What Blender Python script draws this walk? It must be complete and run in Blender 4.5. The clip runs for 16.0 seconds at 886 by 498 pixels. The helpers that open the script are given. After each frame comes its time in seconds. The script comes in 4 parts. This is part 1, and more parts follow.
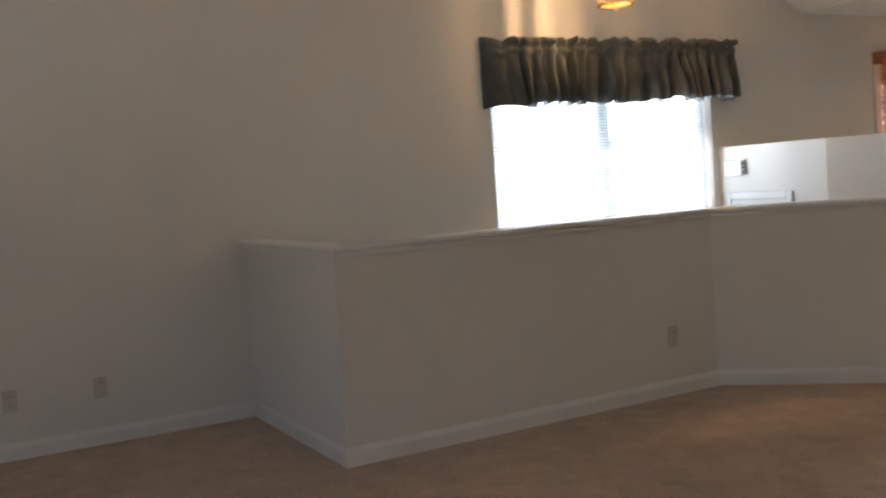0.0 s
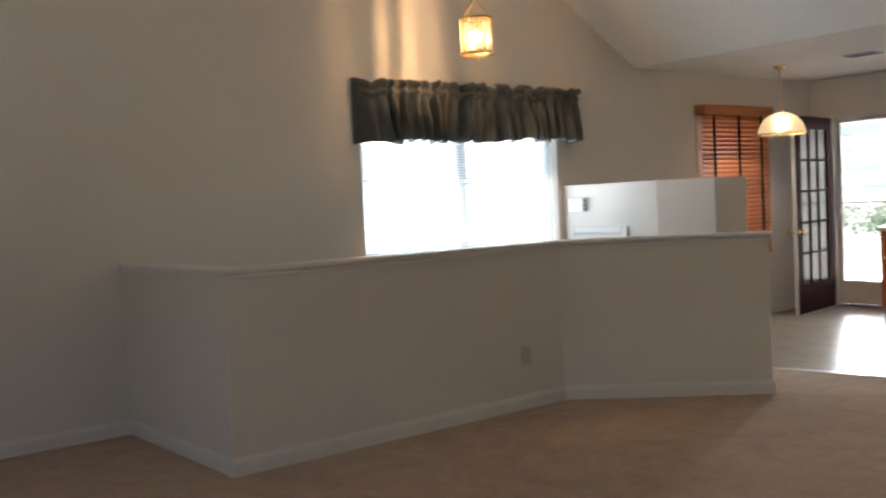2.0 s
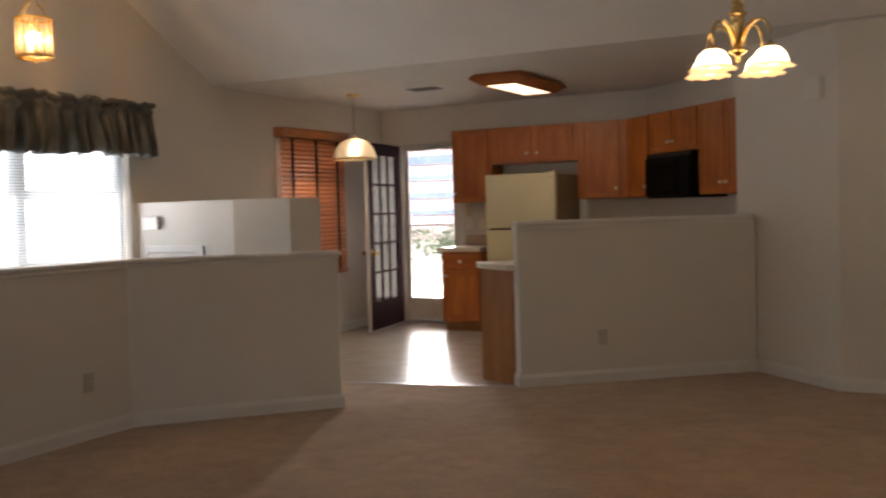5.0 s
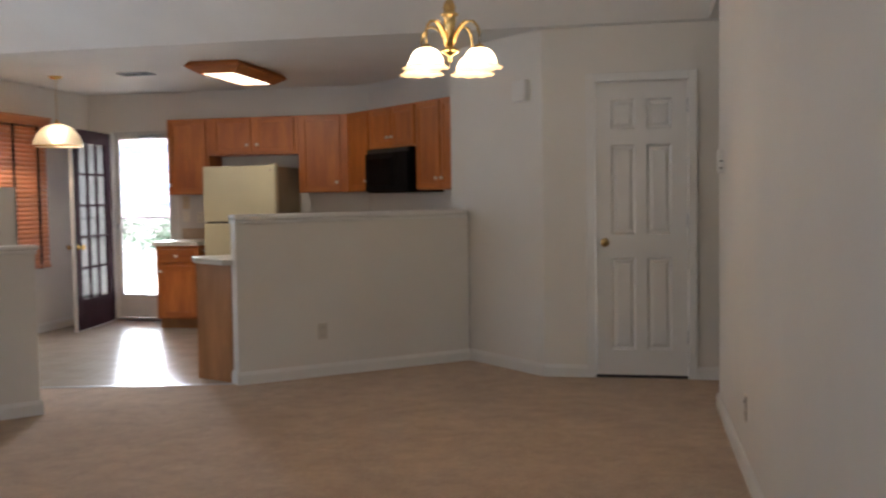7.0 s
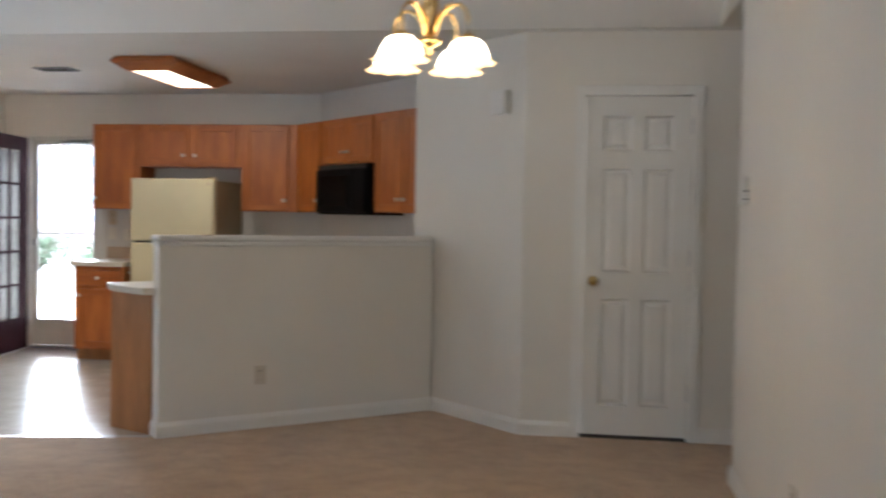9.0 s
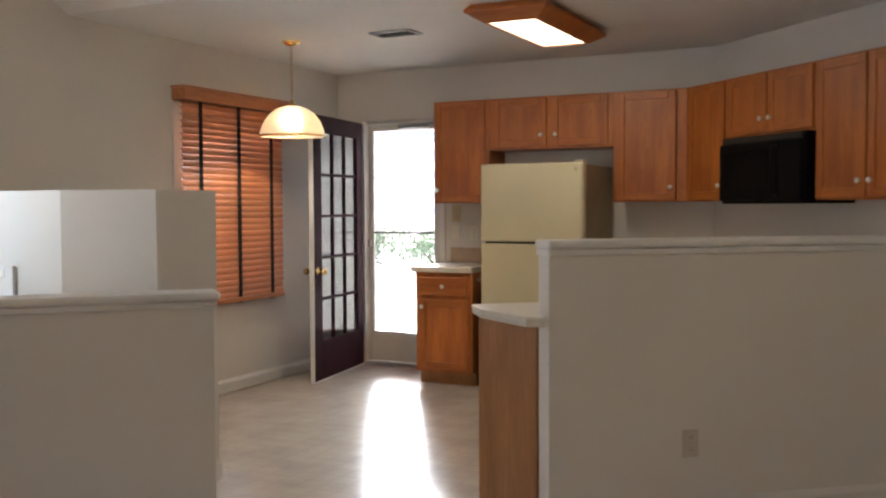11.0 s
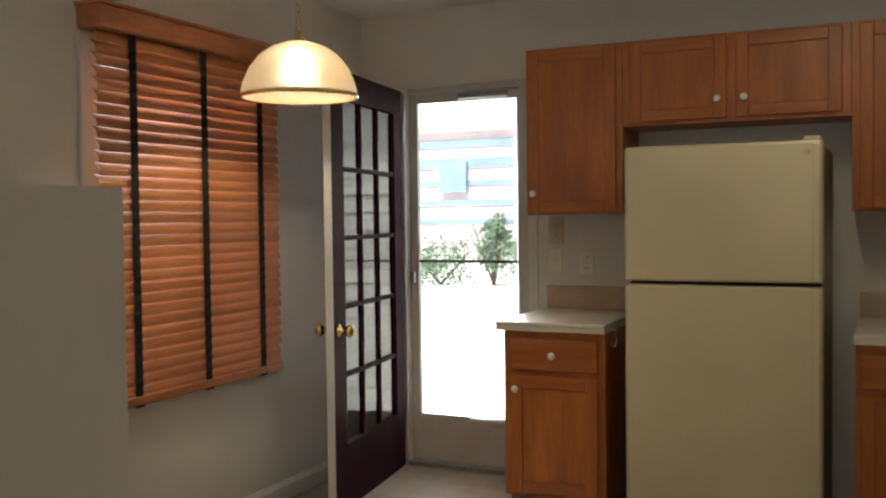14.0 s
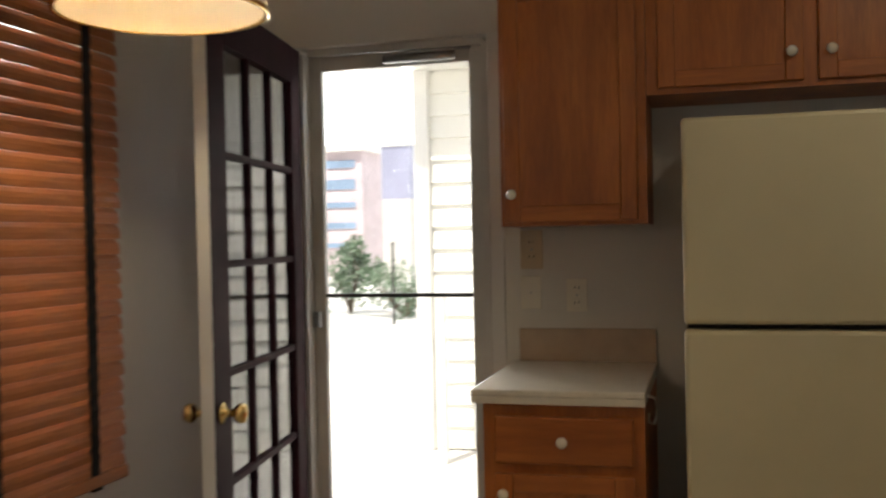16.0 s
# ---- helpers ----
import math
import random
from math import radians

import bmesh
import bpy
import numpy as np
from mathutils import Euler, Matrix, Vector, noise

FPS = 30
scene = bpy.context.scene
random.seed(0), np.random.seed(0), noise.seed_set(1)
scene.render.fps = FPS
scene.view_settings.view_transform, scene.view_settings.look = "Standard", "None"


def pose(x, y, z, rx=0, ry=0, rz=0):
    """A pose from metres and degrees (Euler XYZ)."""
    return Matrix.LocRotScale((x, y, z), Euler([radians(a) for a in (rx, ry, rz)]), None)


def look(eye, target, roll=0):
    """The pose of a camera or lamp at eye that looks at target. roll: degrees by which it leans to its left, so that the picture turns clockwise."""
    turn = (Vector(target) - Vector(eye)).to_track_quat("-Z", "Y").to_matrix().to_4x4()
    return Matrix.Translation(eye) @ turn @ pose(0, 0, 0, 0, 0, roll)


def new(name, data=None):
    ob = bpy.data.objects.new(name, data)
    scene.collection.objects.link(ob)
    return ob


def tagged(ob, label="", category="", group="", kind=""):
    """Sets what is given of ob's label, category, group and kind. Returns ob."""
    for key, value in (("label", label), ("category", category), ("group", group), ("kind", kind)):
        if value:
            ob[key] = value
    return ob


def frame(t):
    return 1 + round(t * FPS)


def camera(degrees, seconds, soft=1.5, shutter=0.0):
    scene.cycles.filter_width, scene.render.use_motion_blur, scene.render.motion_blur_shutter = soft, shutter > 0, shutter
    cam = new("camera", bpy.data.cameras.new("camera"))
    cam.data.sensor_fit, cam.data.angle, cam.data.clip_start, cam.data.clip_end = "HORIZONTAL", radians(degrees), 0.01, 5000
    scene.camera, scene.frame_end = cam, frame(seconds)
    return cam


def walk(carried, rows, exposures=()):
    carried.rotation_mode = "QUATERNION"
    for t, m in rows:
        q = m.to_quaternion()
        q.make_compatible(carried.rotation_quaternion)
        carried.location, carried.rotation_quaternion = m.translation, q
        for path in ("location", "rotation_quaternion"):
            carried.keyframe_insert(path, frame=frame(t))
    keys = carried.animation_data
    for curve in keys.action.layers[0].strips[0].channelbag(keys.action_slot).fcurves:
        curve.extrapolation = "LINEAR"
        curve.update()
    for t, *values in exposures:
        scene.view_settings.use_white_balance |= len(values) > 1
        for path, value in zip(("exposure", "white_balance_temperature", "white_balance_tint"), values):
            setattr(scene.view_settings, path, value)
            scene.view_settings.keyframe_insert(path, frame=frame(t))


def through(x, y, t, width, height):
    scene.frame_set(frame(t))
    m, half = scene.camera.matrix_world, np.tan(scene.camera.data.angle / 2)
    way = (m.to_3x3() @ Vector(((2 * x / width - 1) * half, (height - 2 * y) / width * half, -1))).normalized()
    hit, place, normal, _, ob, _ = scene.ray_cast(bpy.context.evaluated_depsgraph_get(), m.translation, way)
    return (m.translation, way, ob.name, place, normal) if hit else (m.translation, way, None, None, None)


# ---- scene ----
cam = camera(49.4, 16.0, soft=2.2, shutter=0.6)
PATH = [
    (0, (2.267, 0.706, 1.286), (0.518, 1.667, 1.148), -4.1),
    (0.5, (2.25, 0.489, 1.32), (0.564, 1.557, 1.191), -4.0),
    (1, (2.396, 0.365, 1.32), (0.741, 1.483, 1.209), -3.9),
    (1.5, (2.491, 0.291, 1.312), (0.875, 1.465, 1.213), -3.2),
    (2, (2.53, 0.289, 1.306), (0.968, 1.534, 1.21), -2.7),
    (2.5, (2.491, 0.339, 1.309), (1.008, 1.677, 1.212), -2.6),
    (3, (2.477, 0.376, 1.314), (1.097, 1.82, 1.213), -2.3),
    (3.5, (2.484, 0.396, 1.314), (1.219, 1.941, 1.209), -2.1),
    (4, (2.515, 0.386, 1.318), (1.368, 2.02, 1.21), -2.0),
    (4.2, (2.554, 0.402, 1.297), (1.447, 2.064, 1.194), -2.0),
    (6.3, (2.621, 0.4, 1.277), (2.047, 2.313, 1.18), -1.2),
    (6.5, (2.638, 0.424, 1.309), (2.114, 2.351, 1.199), -1.3),
    (7, (2.605, 0.468, 1.28), (2.217, 2.427, 1.172), -0.9),
    (7.5, (2.593, 0.644, 1.285), (2.324, 2.623, 1.175), -0.5),
    (8, (2.555, 0.805, 1.271), (2.375, 2.795, 1.175), 0.0),
    (8.5, (2.489, 1.018, 1.312), (2.33, 3.009, 1.215), -0.2),
    (9, (2.324, 1.402, 1.295), (2.044, 3.381, 1.235), 1.0),
    (9.5, (2.077, 1.838, 1.273), (1.555, 3.768, 1.204), 0.8),
    (10, (1.791, 2.409, 1.282), (1.028, 4.251, 1.127), -1.2),
    (10.2, (1.671, 2.525, 1.32), (0.84, 4.341, 1.218), -0.8),
    (12.3, (0.54, 4.188, 1.307), (-0.365, 5.97, 1.234), -0.3),
    (12.5, (0.409, 4.367, 1.314), (-0.501, 6.147, 1.248), -0.4),
    (13, (0.02, 4.717, 1.33), (-0.862, 6.512, 1.274), -1.0),
    (13.5, (-0.272, 5.057, 1.344), (-1.139, 6.858, 1.283), -0.8),
    (14, (-0.526, 5.395, 1.336), (-1.374, 7.205, 1.271), -0.7),
    (14.5, (-0.79, 5.703, 1.351), (-1.594, 7.532, 1.275), -1.1),
    (15, (-0.964, 6.002, 1.31), (-1.749, 7.841, 1.251), -1.1),
    (15.5, (-1.207, 6.325, 1.317), (-1.919, 8.193, 1.264), -1.3),
    (16, (-1.458, 6.67, 1.307), (-1.99, 8.597, 1.287), -1.2),
]
walk(cam, [(t, look(eye, target, roll)) for t, eye, target, roll in PATH], exposures=[(0.0, 1.12, 5950, 9), (2.0, 1.02, 6050, 9), (2.5, 0.76, 6400, 12), (3.5, 0.5, 6800, 17), (4.2, 0.48, 6850, 17), (6.5, 1.17, 6200, 13), (7.0, 1.3, 5750, 11), (7.5, 1.45, 5450, 5), (8.5, 1.6, 5400, 4), (9.0, 1.62, 5450, 7), (9.5, 1.6, 5500, 8), (10.2, 1.52, 5750, 11), (12.5, 0.9, 6250, 6), (14.5, 0.71, 6200, 2), (15.5, 0.58, 6150, 2), (16.0, 0.22, 6600, 6)])

# ---- light ----
world = bpy.data.worlds.new("sky_world")
scene.world = world
world.use_nodes = True
wn = world.node_tree
sky = wn.nodes.new("ShaderNodeTexSky")
sky.sky_type = "NISHITA"
sky.sun_disc = False
sky.dust_density = 4.0
sky.sun_elevation, sky.sun_rotation = radians(61), radians(198)
wn.links.new(sky.outputs[0], wn.nodes["Background"].inputs["Color"])
wn.nodes["Background"].inputs["Strength"].default_value = 0.15

sun = new("sun", bpy.data.lights.new("sun", "SUN"))
sun.data.energy, sun.data.angle, sun.data.color = 5.0, radians(0.6), (1.0, 0.95, 0.88)
sun.matrix_world = look((-6, -18, 34), (0, 0, 0))


def window_light(name, eye, target, w, h, watts, color=(0.86, 0.93, 1.0)):
    ob = new(name, bpy.data.lights.new(name, "AREA"))
    ob.data.shape, ob.data.size, ob.data.size_y, ob.data.energy, ob.data.color = "RECTANGLE", w, h, watts, color
    ob.matrix_world = look(eye, target)
    return ob


def bulb(name, at, watts, color=(1.0, 0.72, 0.42), size=0.03):
    ob = new(name, bpy.data.lights.new(name, "POINT"))
    ob.data.energy, ob.data.color, ob.data.shadow_soft_size = watts, color, size
    ob.location = at
    return ob


window_light("dining_window_daylight", (-3.135, 5.10, 1.36), (0, 5.10, 1.2), 1.85, 0.78, 4.7, (0.78, 0.90, 1.0))
window_light("dining_window_sky", (-3.255, 5.10, 1.47), (0, 5.10, 1.45), 1.86, 1.1, 15, (0.85, 0.93, 1.0))
window_light("garden_door_daylight", (-5.9, 17.1, 2.6), (-1.6, 8.0, 0.6), 3.0, 2.6, 780, (0.98, 0.97, 0.96))
window_light("living_window_daylight", (0.2, -1.72, 1.5), (0.2, 5, 1.2), 2.2, 1.3, 1.9, (0.70, 0.85, 1.0))
window_light("kitchen_window_daylight", (-3.80, 8.55, 1.60), (-3.1, 8.55, 1.12), 1.5, 1.7, 20, (1.0, 0.96, 0.90))
bulb("lantern_bulb", (-2.47, 4.65, 2.44), 17, (1.0, 0.58, 0.26), size=0.008)
bulb("dinette_bulb", (-2.55, 8.46, 1.905), 5.5, (1.0, 0.80, 0.58))
for a in range(4):
    an = radians(62 + 90 * a)
    bulb("chandelier_bulb", (1.728 + 0.181 * math.cos(an), 5.15 + 0.181 * math.sin(an), 1.925), 0.28)
window_light("kitchen_tube_light", (-0.775, 8.45, 2.325), (-0.775, 8.45, 0), 0.25, 0.85, 2.8, (1.0, 0.86, 0.66))

# ---- materials ----


def material(name, color, rough=0.6, metal=0.0, var=0.06, scale=6.0, bump=0.0, bump_scale=120.0, spec=0.5, stretch=(1, 1, 1), emit=0.0, second=None, mix_scale=None):
    """A surface with large mottling, fine grain and relief."""
    m = bpy.data.materials.new(name)
    m.use_nodes = True
    nt = m.node_tree
    b = nt.nodes["Principled BSDF"]
    co = nt.nodes.new("ShaderNodeTexCoord")
    mp = nt.nodes.new("ShaderNodeMapping")
    mp.inputs["Scale"].default_value = stretch
    nt.links.new(co.outputs["Object"], mp.inputs["Vector"])
    big = nt.nodes.new("ShaderNodeTexNoise")
    big.inputs["Scale"].default_value, big.inputs["Detail"].default_value = scale, 5
    nt.links.new(mp.outputs[0], big.inputs["Vector"])
    ramp = nt.nodes.new("ShaderNodeValToRGB")
    second = second or tuple(c * (1 - 2.2 * var) for c in color)
    ramp.color_ramp.elements[0].color = (*second, 1)
    ramp.color_ramp.elements[1].color = (*[min(1, c * (1 + var)) for c in color], 1)
    ramp.color_ramp.elements[0].position, ramp.color_ramp.elements[1].position = 0.3, 0.68
    nt.links.new(big.outputs["Fac"], ramp.inputs[0])
    nt.links.new(ramp.outputs[0], b.inputs["Base Color"])
    b.inputs["Roughness"].default_value, b.inputs["Metallic"].default_value = rough, metal
    b.inputs["Specular IOR Level"].default_value = spec
    if bump:
        fine = nt.nodes.new("ShaderNodeTexNoise")
        fine.inputs["Scale"].default_value, fine.inputs["Detail"].default_value = bump_scale, 4
        nt.links.new(mp.outputs[0], fine.inputs["Vector"])
        bp = nt.nodes.new("ShaderNodeBump")
        bp.inputs["Strength"].default_value, bp.inputs["Distance"].default_value = bump, 0.004
        nt.links.new(fine.outputs["Fac"], bp.inputs["Height"])
        nt.links.new(bp.outputs[0], b.inputs["Normal"])
    if emit:
        b.inputs["Emission Color"].default_value = (*color, 1)
        b.inputs["Emission Strength"].default_value = emit
    return m


def wood(name, light, dark, axis="z", rough=0.4, ring=9.0):
    """Straight-grained oak: long streaks along one axis, with pores."""
    m = material(name, light, rough, var=0.1, scale=ring, second=dark,
                 stretch=(1, 1, 0.12) if axis == "z" else ((1, 0.12, 1) if axis == "y" else (0.12, 1, 1)), bump=0.15, bump_scale=90)
    nt = m.node_tree
    b = nt.nodes["Principled BSDF"]
    src = b.inputs["Base Color"].links[0].from_socket
    for sc, lo, hi in ((55.0, 0.90, 1.12), (170.0, 0.92, 1.07)):
        nz = nt.nodes.new("ShaderNodeTexNoise")
        nz.inputs["Scale"].default_value, nz.inputs["Detail"].default_value, nz.inputs["Distortion"].default_value = sc, 3, 0.6
        nt.links.new(nt.nodes["Mapping"].outputs[0], nz.inputs["Vector"])
        mr = nt.nodes.new("ShaderNodeMapRange")
        mr.inputs["From Min"].default_value, mr.inputs["From Max"].default_value = 0.32, 0.68
        mr.inputs["To Min"].default_value, mr.inputs["To Max"].default_value = lo, hi
        nt.links.new(nz.outputs["Fac"], mr.inputs["Value"])
        hv = nt.nodes.new("ShaderNodeHueSaturation")
        nt.links.new(src, hv.inputs["Color"])
        nt.links.new(mr.outputs[0], hv.inputs["Value"])
        src = hv.outputs[0]
    nt.links.new(src, b.inputs["Base Color"])
    return m


def glass(name, color=(1, 1, 1), rough=0.0):
    m = bpy.data.materials.new(name)
    m.use_nodes = True
    nt = m.node_tree
    nt.nodes.remove(nt.nodes["Principled BSDF"])
    out = nt.nodes["Material Output"]
    tr, gl, fr, mx = (nt.nodes.new(k) for k in ("ShaderNodeBsdfTransparent", "ShaderNodeBsdfGlossy", "ShaderNodeLayerWeight", "ShaderNodeMixShader"))
    pw, mr = nt.nodes.new("ShaderNodeMath"), nt.nodes.new("ShaderNodeMapRange")
    pw.operation, pw.inputs[1].default_value = "POWER", 5.0
    mr.inputs["To Min"].default_value = 0.04
    tr.inputs[0].default_value = (*color, 1)
    gl.inputs["Roughness"].default_value = rough
    fr.inputs["Blend"].default_value = 0.5
    nt.links.new(fr.outputs["Facing"], pw.inputs[0])
    nt.links.new(pw.outputs[0], mr.inputs["Value"])
    nt.links.new(mr.outputs[0], mx.inputs[0])
    nt.links.new(tr.outputs[0], mx.inputs[1])
    nt.links.new(gl.outputs[0], mx.inputs[2])
    nt.links.new(mx.outputs[0], out.inputs["Surface"])
    return m


def lit_glass(name, color, emit):
    """Frosted lamp glass, lit from inside."""
    m = material(name, color, 0.35, var=0.05, scale=20)
    b = m.node_tree.nodes["Principled BSDF"]
    b.inputs["Transmission Weight"].default_value = 0.4
    b.inputs["Emission Color"].default_value = (*color, 1)
    b.inputs["Emission Strength"].default_value = emit
    return m


def frosted(name, color, through=0.6, clear=0.0, emit=0.0, haze=0.0):
    """Lamp glass that lets the light of its bulb through, scattered."""
    m = material(name, color, 0.25, var=0.04, scale=20)
    nt = m.node_tree
    b = nt.nodes["Principled BSDF"]
    if emit:
        b.inputs["Emission Color"].default_value = (*color, 1)
        b.inputs["Emission Strength"].default_value = emit
    tl, mx = nt.nodes.new("ShaderNodeBsdfTranslucent"), nt.nodes.new("ShaderNodeMixShader")
    tl.inputs[0].default_value, mx.inputs[0].default_value = (*color, 1), through
    nt.links.new(b.outputs[0], mx.inputs[1])
    nt.links.new(tl.outputs[0], mx.inputs[2])
    last = mx
    if clear:
        tr, m2 = nt.nodes.new("ShaderNodeBsdfRefraction" if haze else "ShaderNodeBsdfTransparent"), nt.nodes.new("ShaderNodeMixShader")
        if haze:
            tr.inputs["Roughness"].default_value, tr.inputs["IOR"].default_value = haze, 1.35
        m2.inputs[0].default_value = clear
        nt.links.new(mx.outputs[0], m2.inputs[1])
        nt.links.new(tr.outputs[0], m2.inputs[2])
        last = m2
    nt.links.new(last.outputs[0], nt.nodes["Material Output"].inputs["Surface"])
    return m


PAINT = material("wall_paint", (0.70, 0.668, 0.61), 0.75, var=0.02, scale=1.2, bump=0.12, bump_scale=220)
CEIL = material("ceiling_paint", (0.78, 0.77, 0.74), 0.85, var=0.02, scale=1.5, bump=0.2, bump_scale=160)
TRIM = material("trim_paint", (0.72, 0.705, 0.67), 0.4, var=0.02, scale=3, bump=0.04, bump_scale=60)


def carpet(name):
    """Short pile: broad footworn patches, small tufts and a fine nap."""
    m = material(name, (0.505, 0.366, 0.252), 0.95, var=0.05, scale=2.2, bump=1.0, bump_scale=260, spec=0.05)
    nt = m.node_tree
    b = nt.nodes["Principled BSDF"]
    src = b.inputs["Base Color"].links[0].from_socket
    co = nt.nodes["Texture Coordinate"]
    for sc, lo, hi in ((7.0, 0.85, 1.09), (90.0, 0.82, 1.14)):
        nz = nt.nodes.new("ShaderNodeTexNoise")
        nz.inputs["Scale"].default_value, nz.inputs["Detail"].default_value, nz.inputs["Roughness"].default_value = sc, 3, 0.65
        nt.links.new(co.outputs["Object"], nz.inputs["Vector"])
        mr = nt.nodes.new("ShaderNodeMapRange")
        mr.inputs["From Min"].default_value, mr.inputs["From Max"].default_value = 0.3, 0.7
        mr.inputs["To Min"].default_value, mr.inputs["To Max"].default_value = lo, hi
        nt.links.new(nz.outputs["Fac"], mr.inputs["Value"])
        hv = nt.nodes.new("ShaderNodeHueSaturation")
        nt.links.new(src, hv.inputs["Color"])
        nt.links.new(mr.outputs[0], hv.inputs["Value"])
        src = hv.outputs[0]
    nt.links.new(src, b.inputs["Base Color"])
    b.inputs["Sheen Weight"].default_value = 0.2
    return m


def vinyl(name):
    """Embossed sheet vinyl: small squares with faint darker joints, polished by use."""
    m = material(name, (0.56, 0.50, 0.43), 0.2, var=0.06, scale=4)
    nt = m.node_tree
    b = nt.nodes["Principled BSDF"]
    src = b.inputs["Base Color"].links[0].from_socket
    br = nt.nodes.new("ShaderNodeTexBrick")
    br.offset, br.inputs["Scale"].default_value = 0.0, 1.0
    br.inputs["Brick Width"].default_value = br.inputs["Row Height"].default_value = 0.115
    br.inputs["Mortar Size"].default_value, br.inputs["Mortar Smooth"].default_value = 0.006, 0.6
    br.inputs["Color1"].default_value, br.inputs["Color2"].default_value, br.inputs["Mortar"].default_value = (1, 1, 1, 1), (0.97, 0.97, 0.97, 1), (0.90, 0.89, 0.88, 1)
    nt.links.new(nt.nodes["Texture Coordinate"].outputs["Object"], br.inputs["Vector"])
    mx = nt.nodes.new("ShaderNodeMix")
    mx.data_type, mx.blend_type = "RGBA", "MULTIPLY"
    mx.inputs[0].default_value = 1.0
    nt.links.new(src, mx.inputs[6])
    nt.links.new(br.outputs["Color"], mx.inputs[7])
    nt.links.new(mx.outputs[2], b.inputs["Base Color"])
    bp = nt.nodes.new("ShaderNodeBump")
    bp.inputs["Strength"].default_value, bp.inputs["Distance"].default_value = 0.25, 0.001
    nt.links.new(br.outputs["Fac"], bp.inputs["Height"])
    bp.invert = True
    wav = nt.nodes.new("ShaderNodeTexNoise")
    wav.inputs["Scale"].default_value = 14
    nt.links.new(nt.nodes["Texture Coordinate"].outputs["Object"], wav.inputs["Vector"])
    b2 = nt.nodes.new("ShaderNodeBump")
    b2.inputs["Strength"].default_value, b2.inputs["Distance"].default_value = 0.35, 0.002
    nt.links.new(wav.outputs["Fac"], b2.inputs["Height"])
    nt.links.new(bp.outputs[0], b2.inputs["Normal"])
    nt.links.new(b2.outputs[0], b.inputs["Normal"])
    return m


CARPET = carpet("carpet")
VINYL = vinyl("vinyl")
OAK = wood("honey_oak", (0.44, 0.138, 0.023), (0.29, 0.078, 0.012))
OAK_H = wood("honey_oak_across", (0.44, 0.138, 0.023), (0.29, 0.078, 0.012), axis="x")
OAK_P = wood("oak_side_panel", (0.34, 0.155, 0.052), (0.26, 0.112, 0.034))
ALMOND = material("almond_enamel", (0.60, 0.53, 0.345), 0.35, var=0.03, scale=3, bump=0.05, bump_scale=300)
# Door almond again, darkened to carry the shade beside the refrigerator.
ALMOND_SHADED = material("almond_shaded_side", (0.36, 0.30, 0.20), 0.6, var=0.05, scale=4, bump=0.2, bump_scale=250)
LAMINATE = material("white_laminate", (0.66, 0.60, 0.50), 0.35, var=0.03, scale=30)
TAN = material("tan_backsplash", (0.50, 0.37, 0.26), 0.5, var=0.06, scale=12)
BLACK = material("black_plastic", (0.004, 0.004, 0.0045), 0.4, var=0.1, scale=8, spec=0.08)
# Near-black for real dark parts and for shade painted into gaps.
GASKET_AND_SHADE = material("dark_gasket_and_shade", (0.05, 0.045, 0.04), 0.7)
BRASS = material("polished_brass", (0.78, 0.55, 0.22), 0.2, metal=1.0, var=0.08, scale=30)
CERAMIC = material("cream_ceramic", (0.82, 0.77, 0.66), 0.2, var=0.02)
PLUM = material("plum_door_paint", (0.034, 0.012, 0.018), 0.6, var=0.15, scale=5, bump=0.05, bump_scale=80, spec=0.05)
GREY_TRIM = material("aged_door_paint", (0.62, 0.60, 0.56), 0.5, var=0.06, scale=4, bump=0.05, bump_scale=60)
CLEAR = glass("clear_glass")
STEEL = material("dull_steel", (0.45, 0.45, 0.46), 0.35, metal=1.0, var=0.08, scale=20)

# ---- mesh helpers ----


def bm_box(bm, x0, y0, z0, x1, y1, z1, m=None, bevel=0.0):
    r = bmesh.ops.create_cube(bm, size=1)
    c = Matrix.Translation(((x0 + x1) / 2, (y0 + y1) / 2, (z0 + z1) / 2)) @ Matrix.Diagonal((abs(x1 - x0), abs(y1 - y0), abs(z1 - z0), 1))
    bmesh.ops.transform(bm, matrix=(m @ c) if m else c, verts=r["verts"])
    if bevel:
        es = list({e for v in r["verts"] for e in v.link_edges})
        bmesh.ops.bevel(bm, geom=es, offset=bevel, segments=2, affect="EDGES", profile=0.5)
    return bm


def box(x0, y0, z0, x1, y1, z1, bevel=0.0, m=None):
    return bm_box(bmesh.new(), x0, y0, z0, x1, y1, z1, m, bevel)


def prism(points, z0, z1, bevel=0.0):
    """An upright prism over a polygon in plan."""
    bm = bmesh.new()
    f = bm.faces.new([bm.verts.new((x, y, z0)) for x, y in points])
    top = bmesh.ops.extrude_face_region(bm, geom=[f])["geom"]
    bmesh.ops.translate(bm, verts=[v for v in top if isinstance(v, bmesh.types.BMVert)], vec=(0, 0, z1 - z0))
    bmesh.ops.recalc_face_normals(bm, faces=bm.faces)
    if bevel:
        bmesh.ops.bevel(bm, geom=list(bm.edges), offset=bevel, segments=2, affect="EDGES", profile=0.5)
    return bm


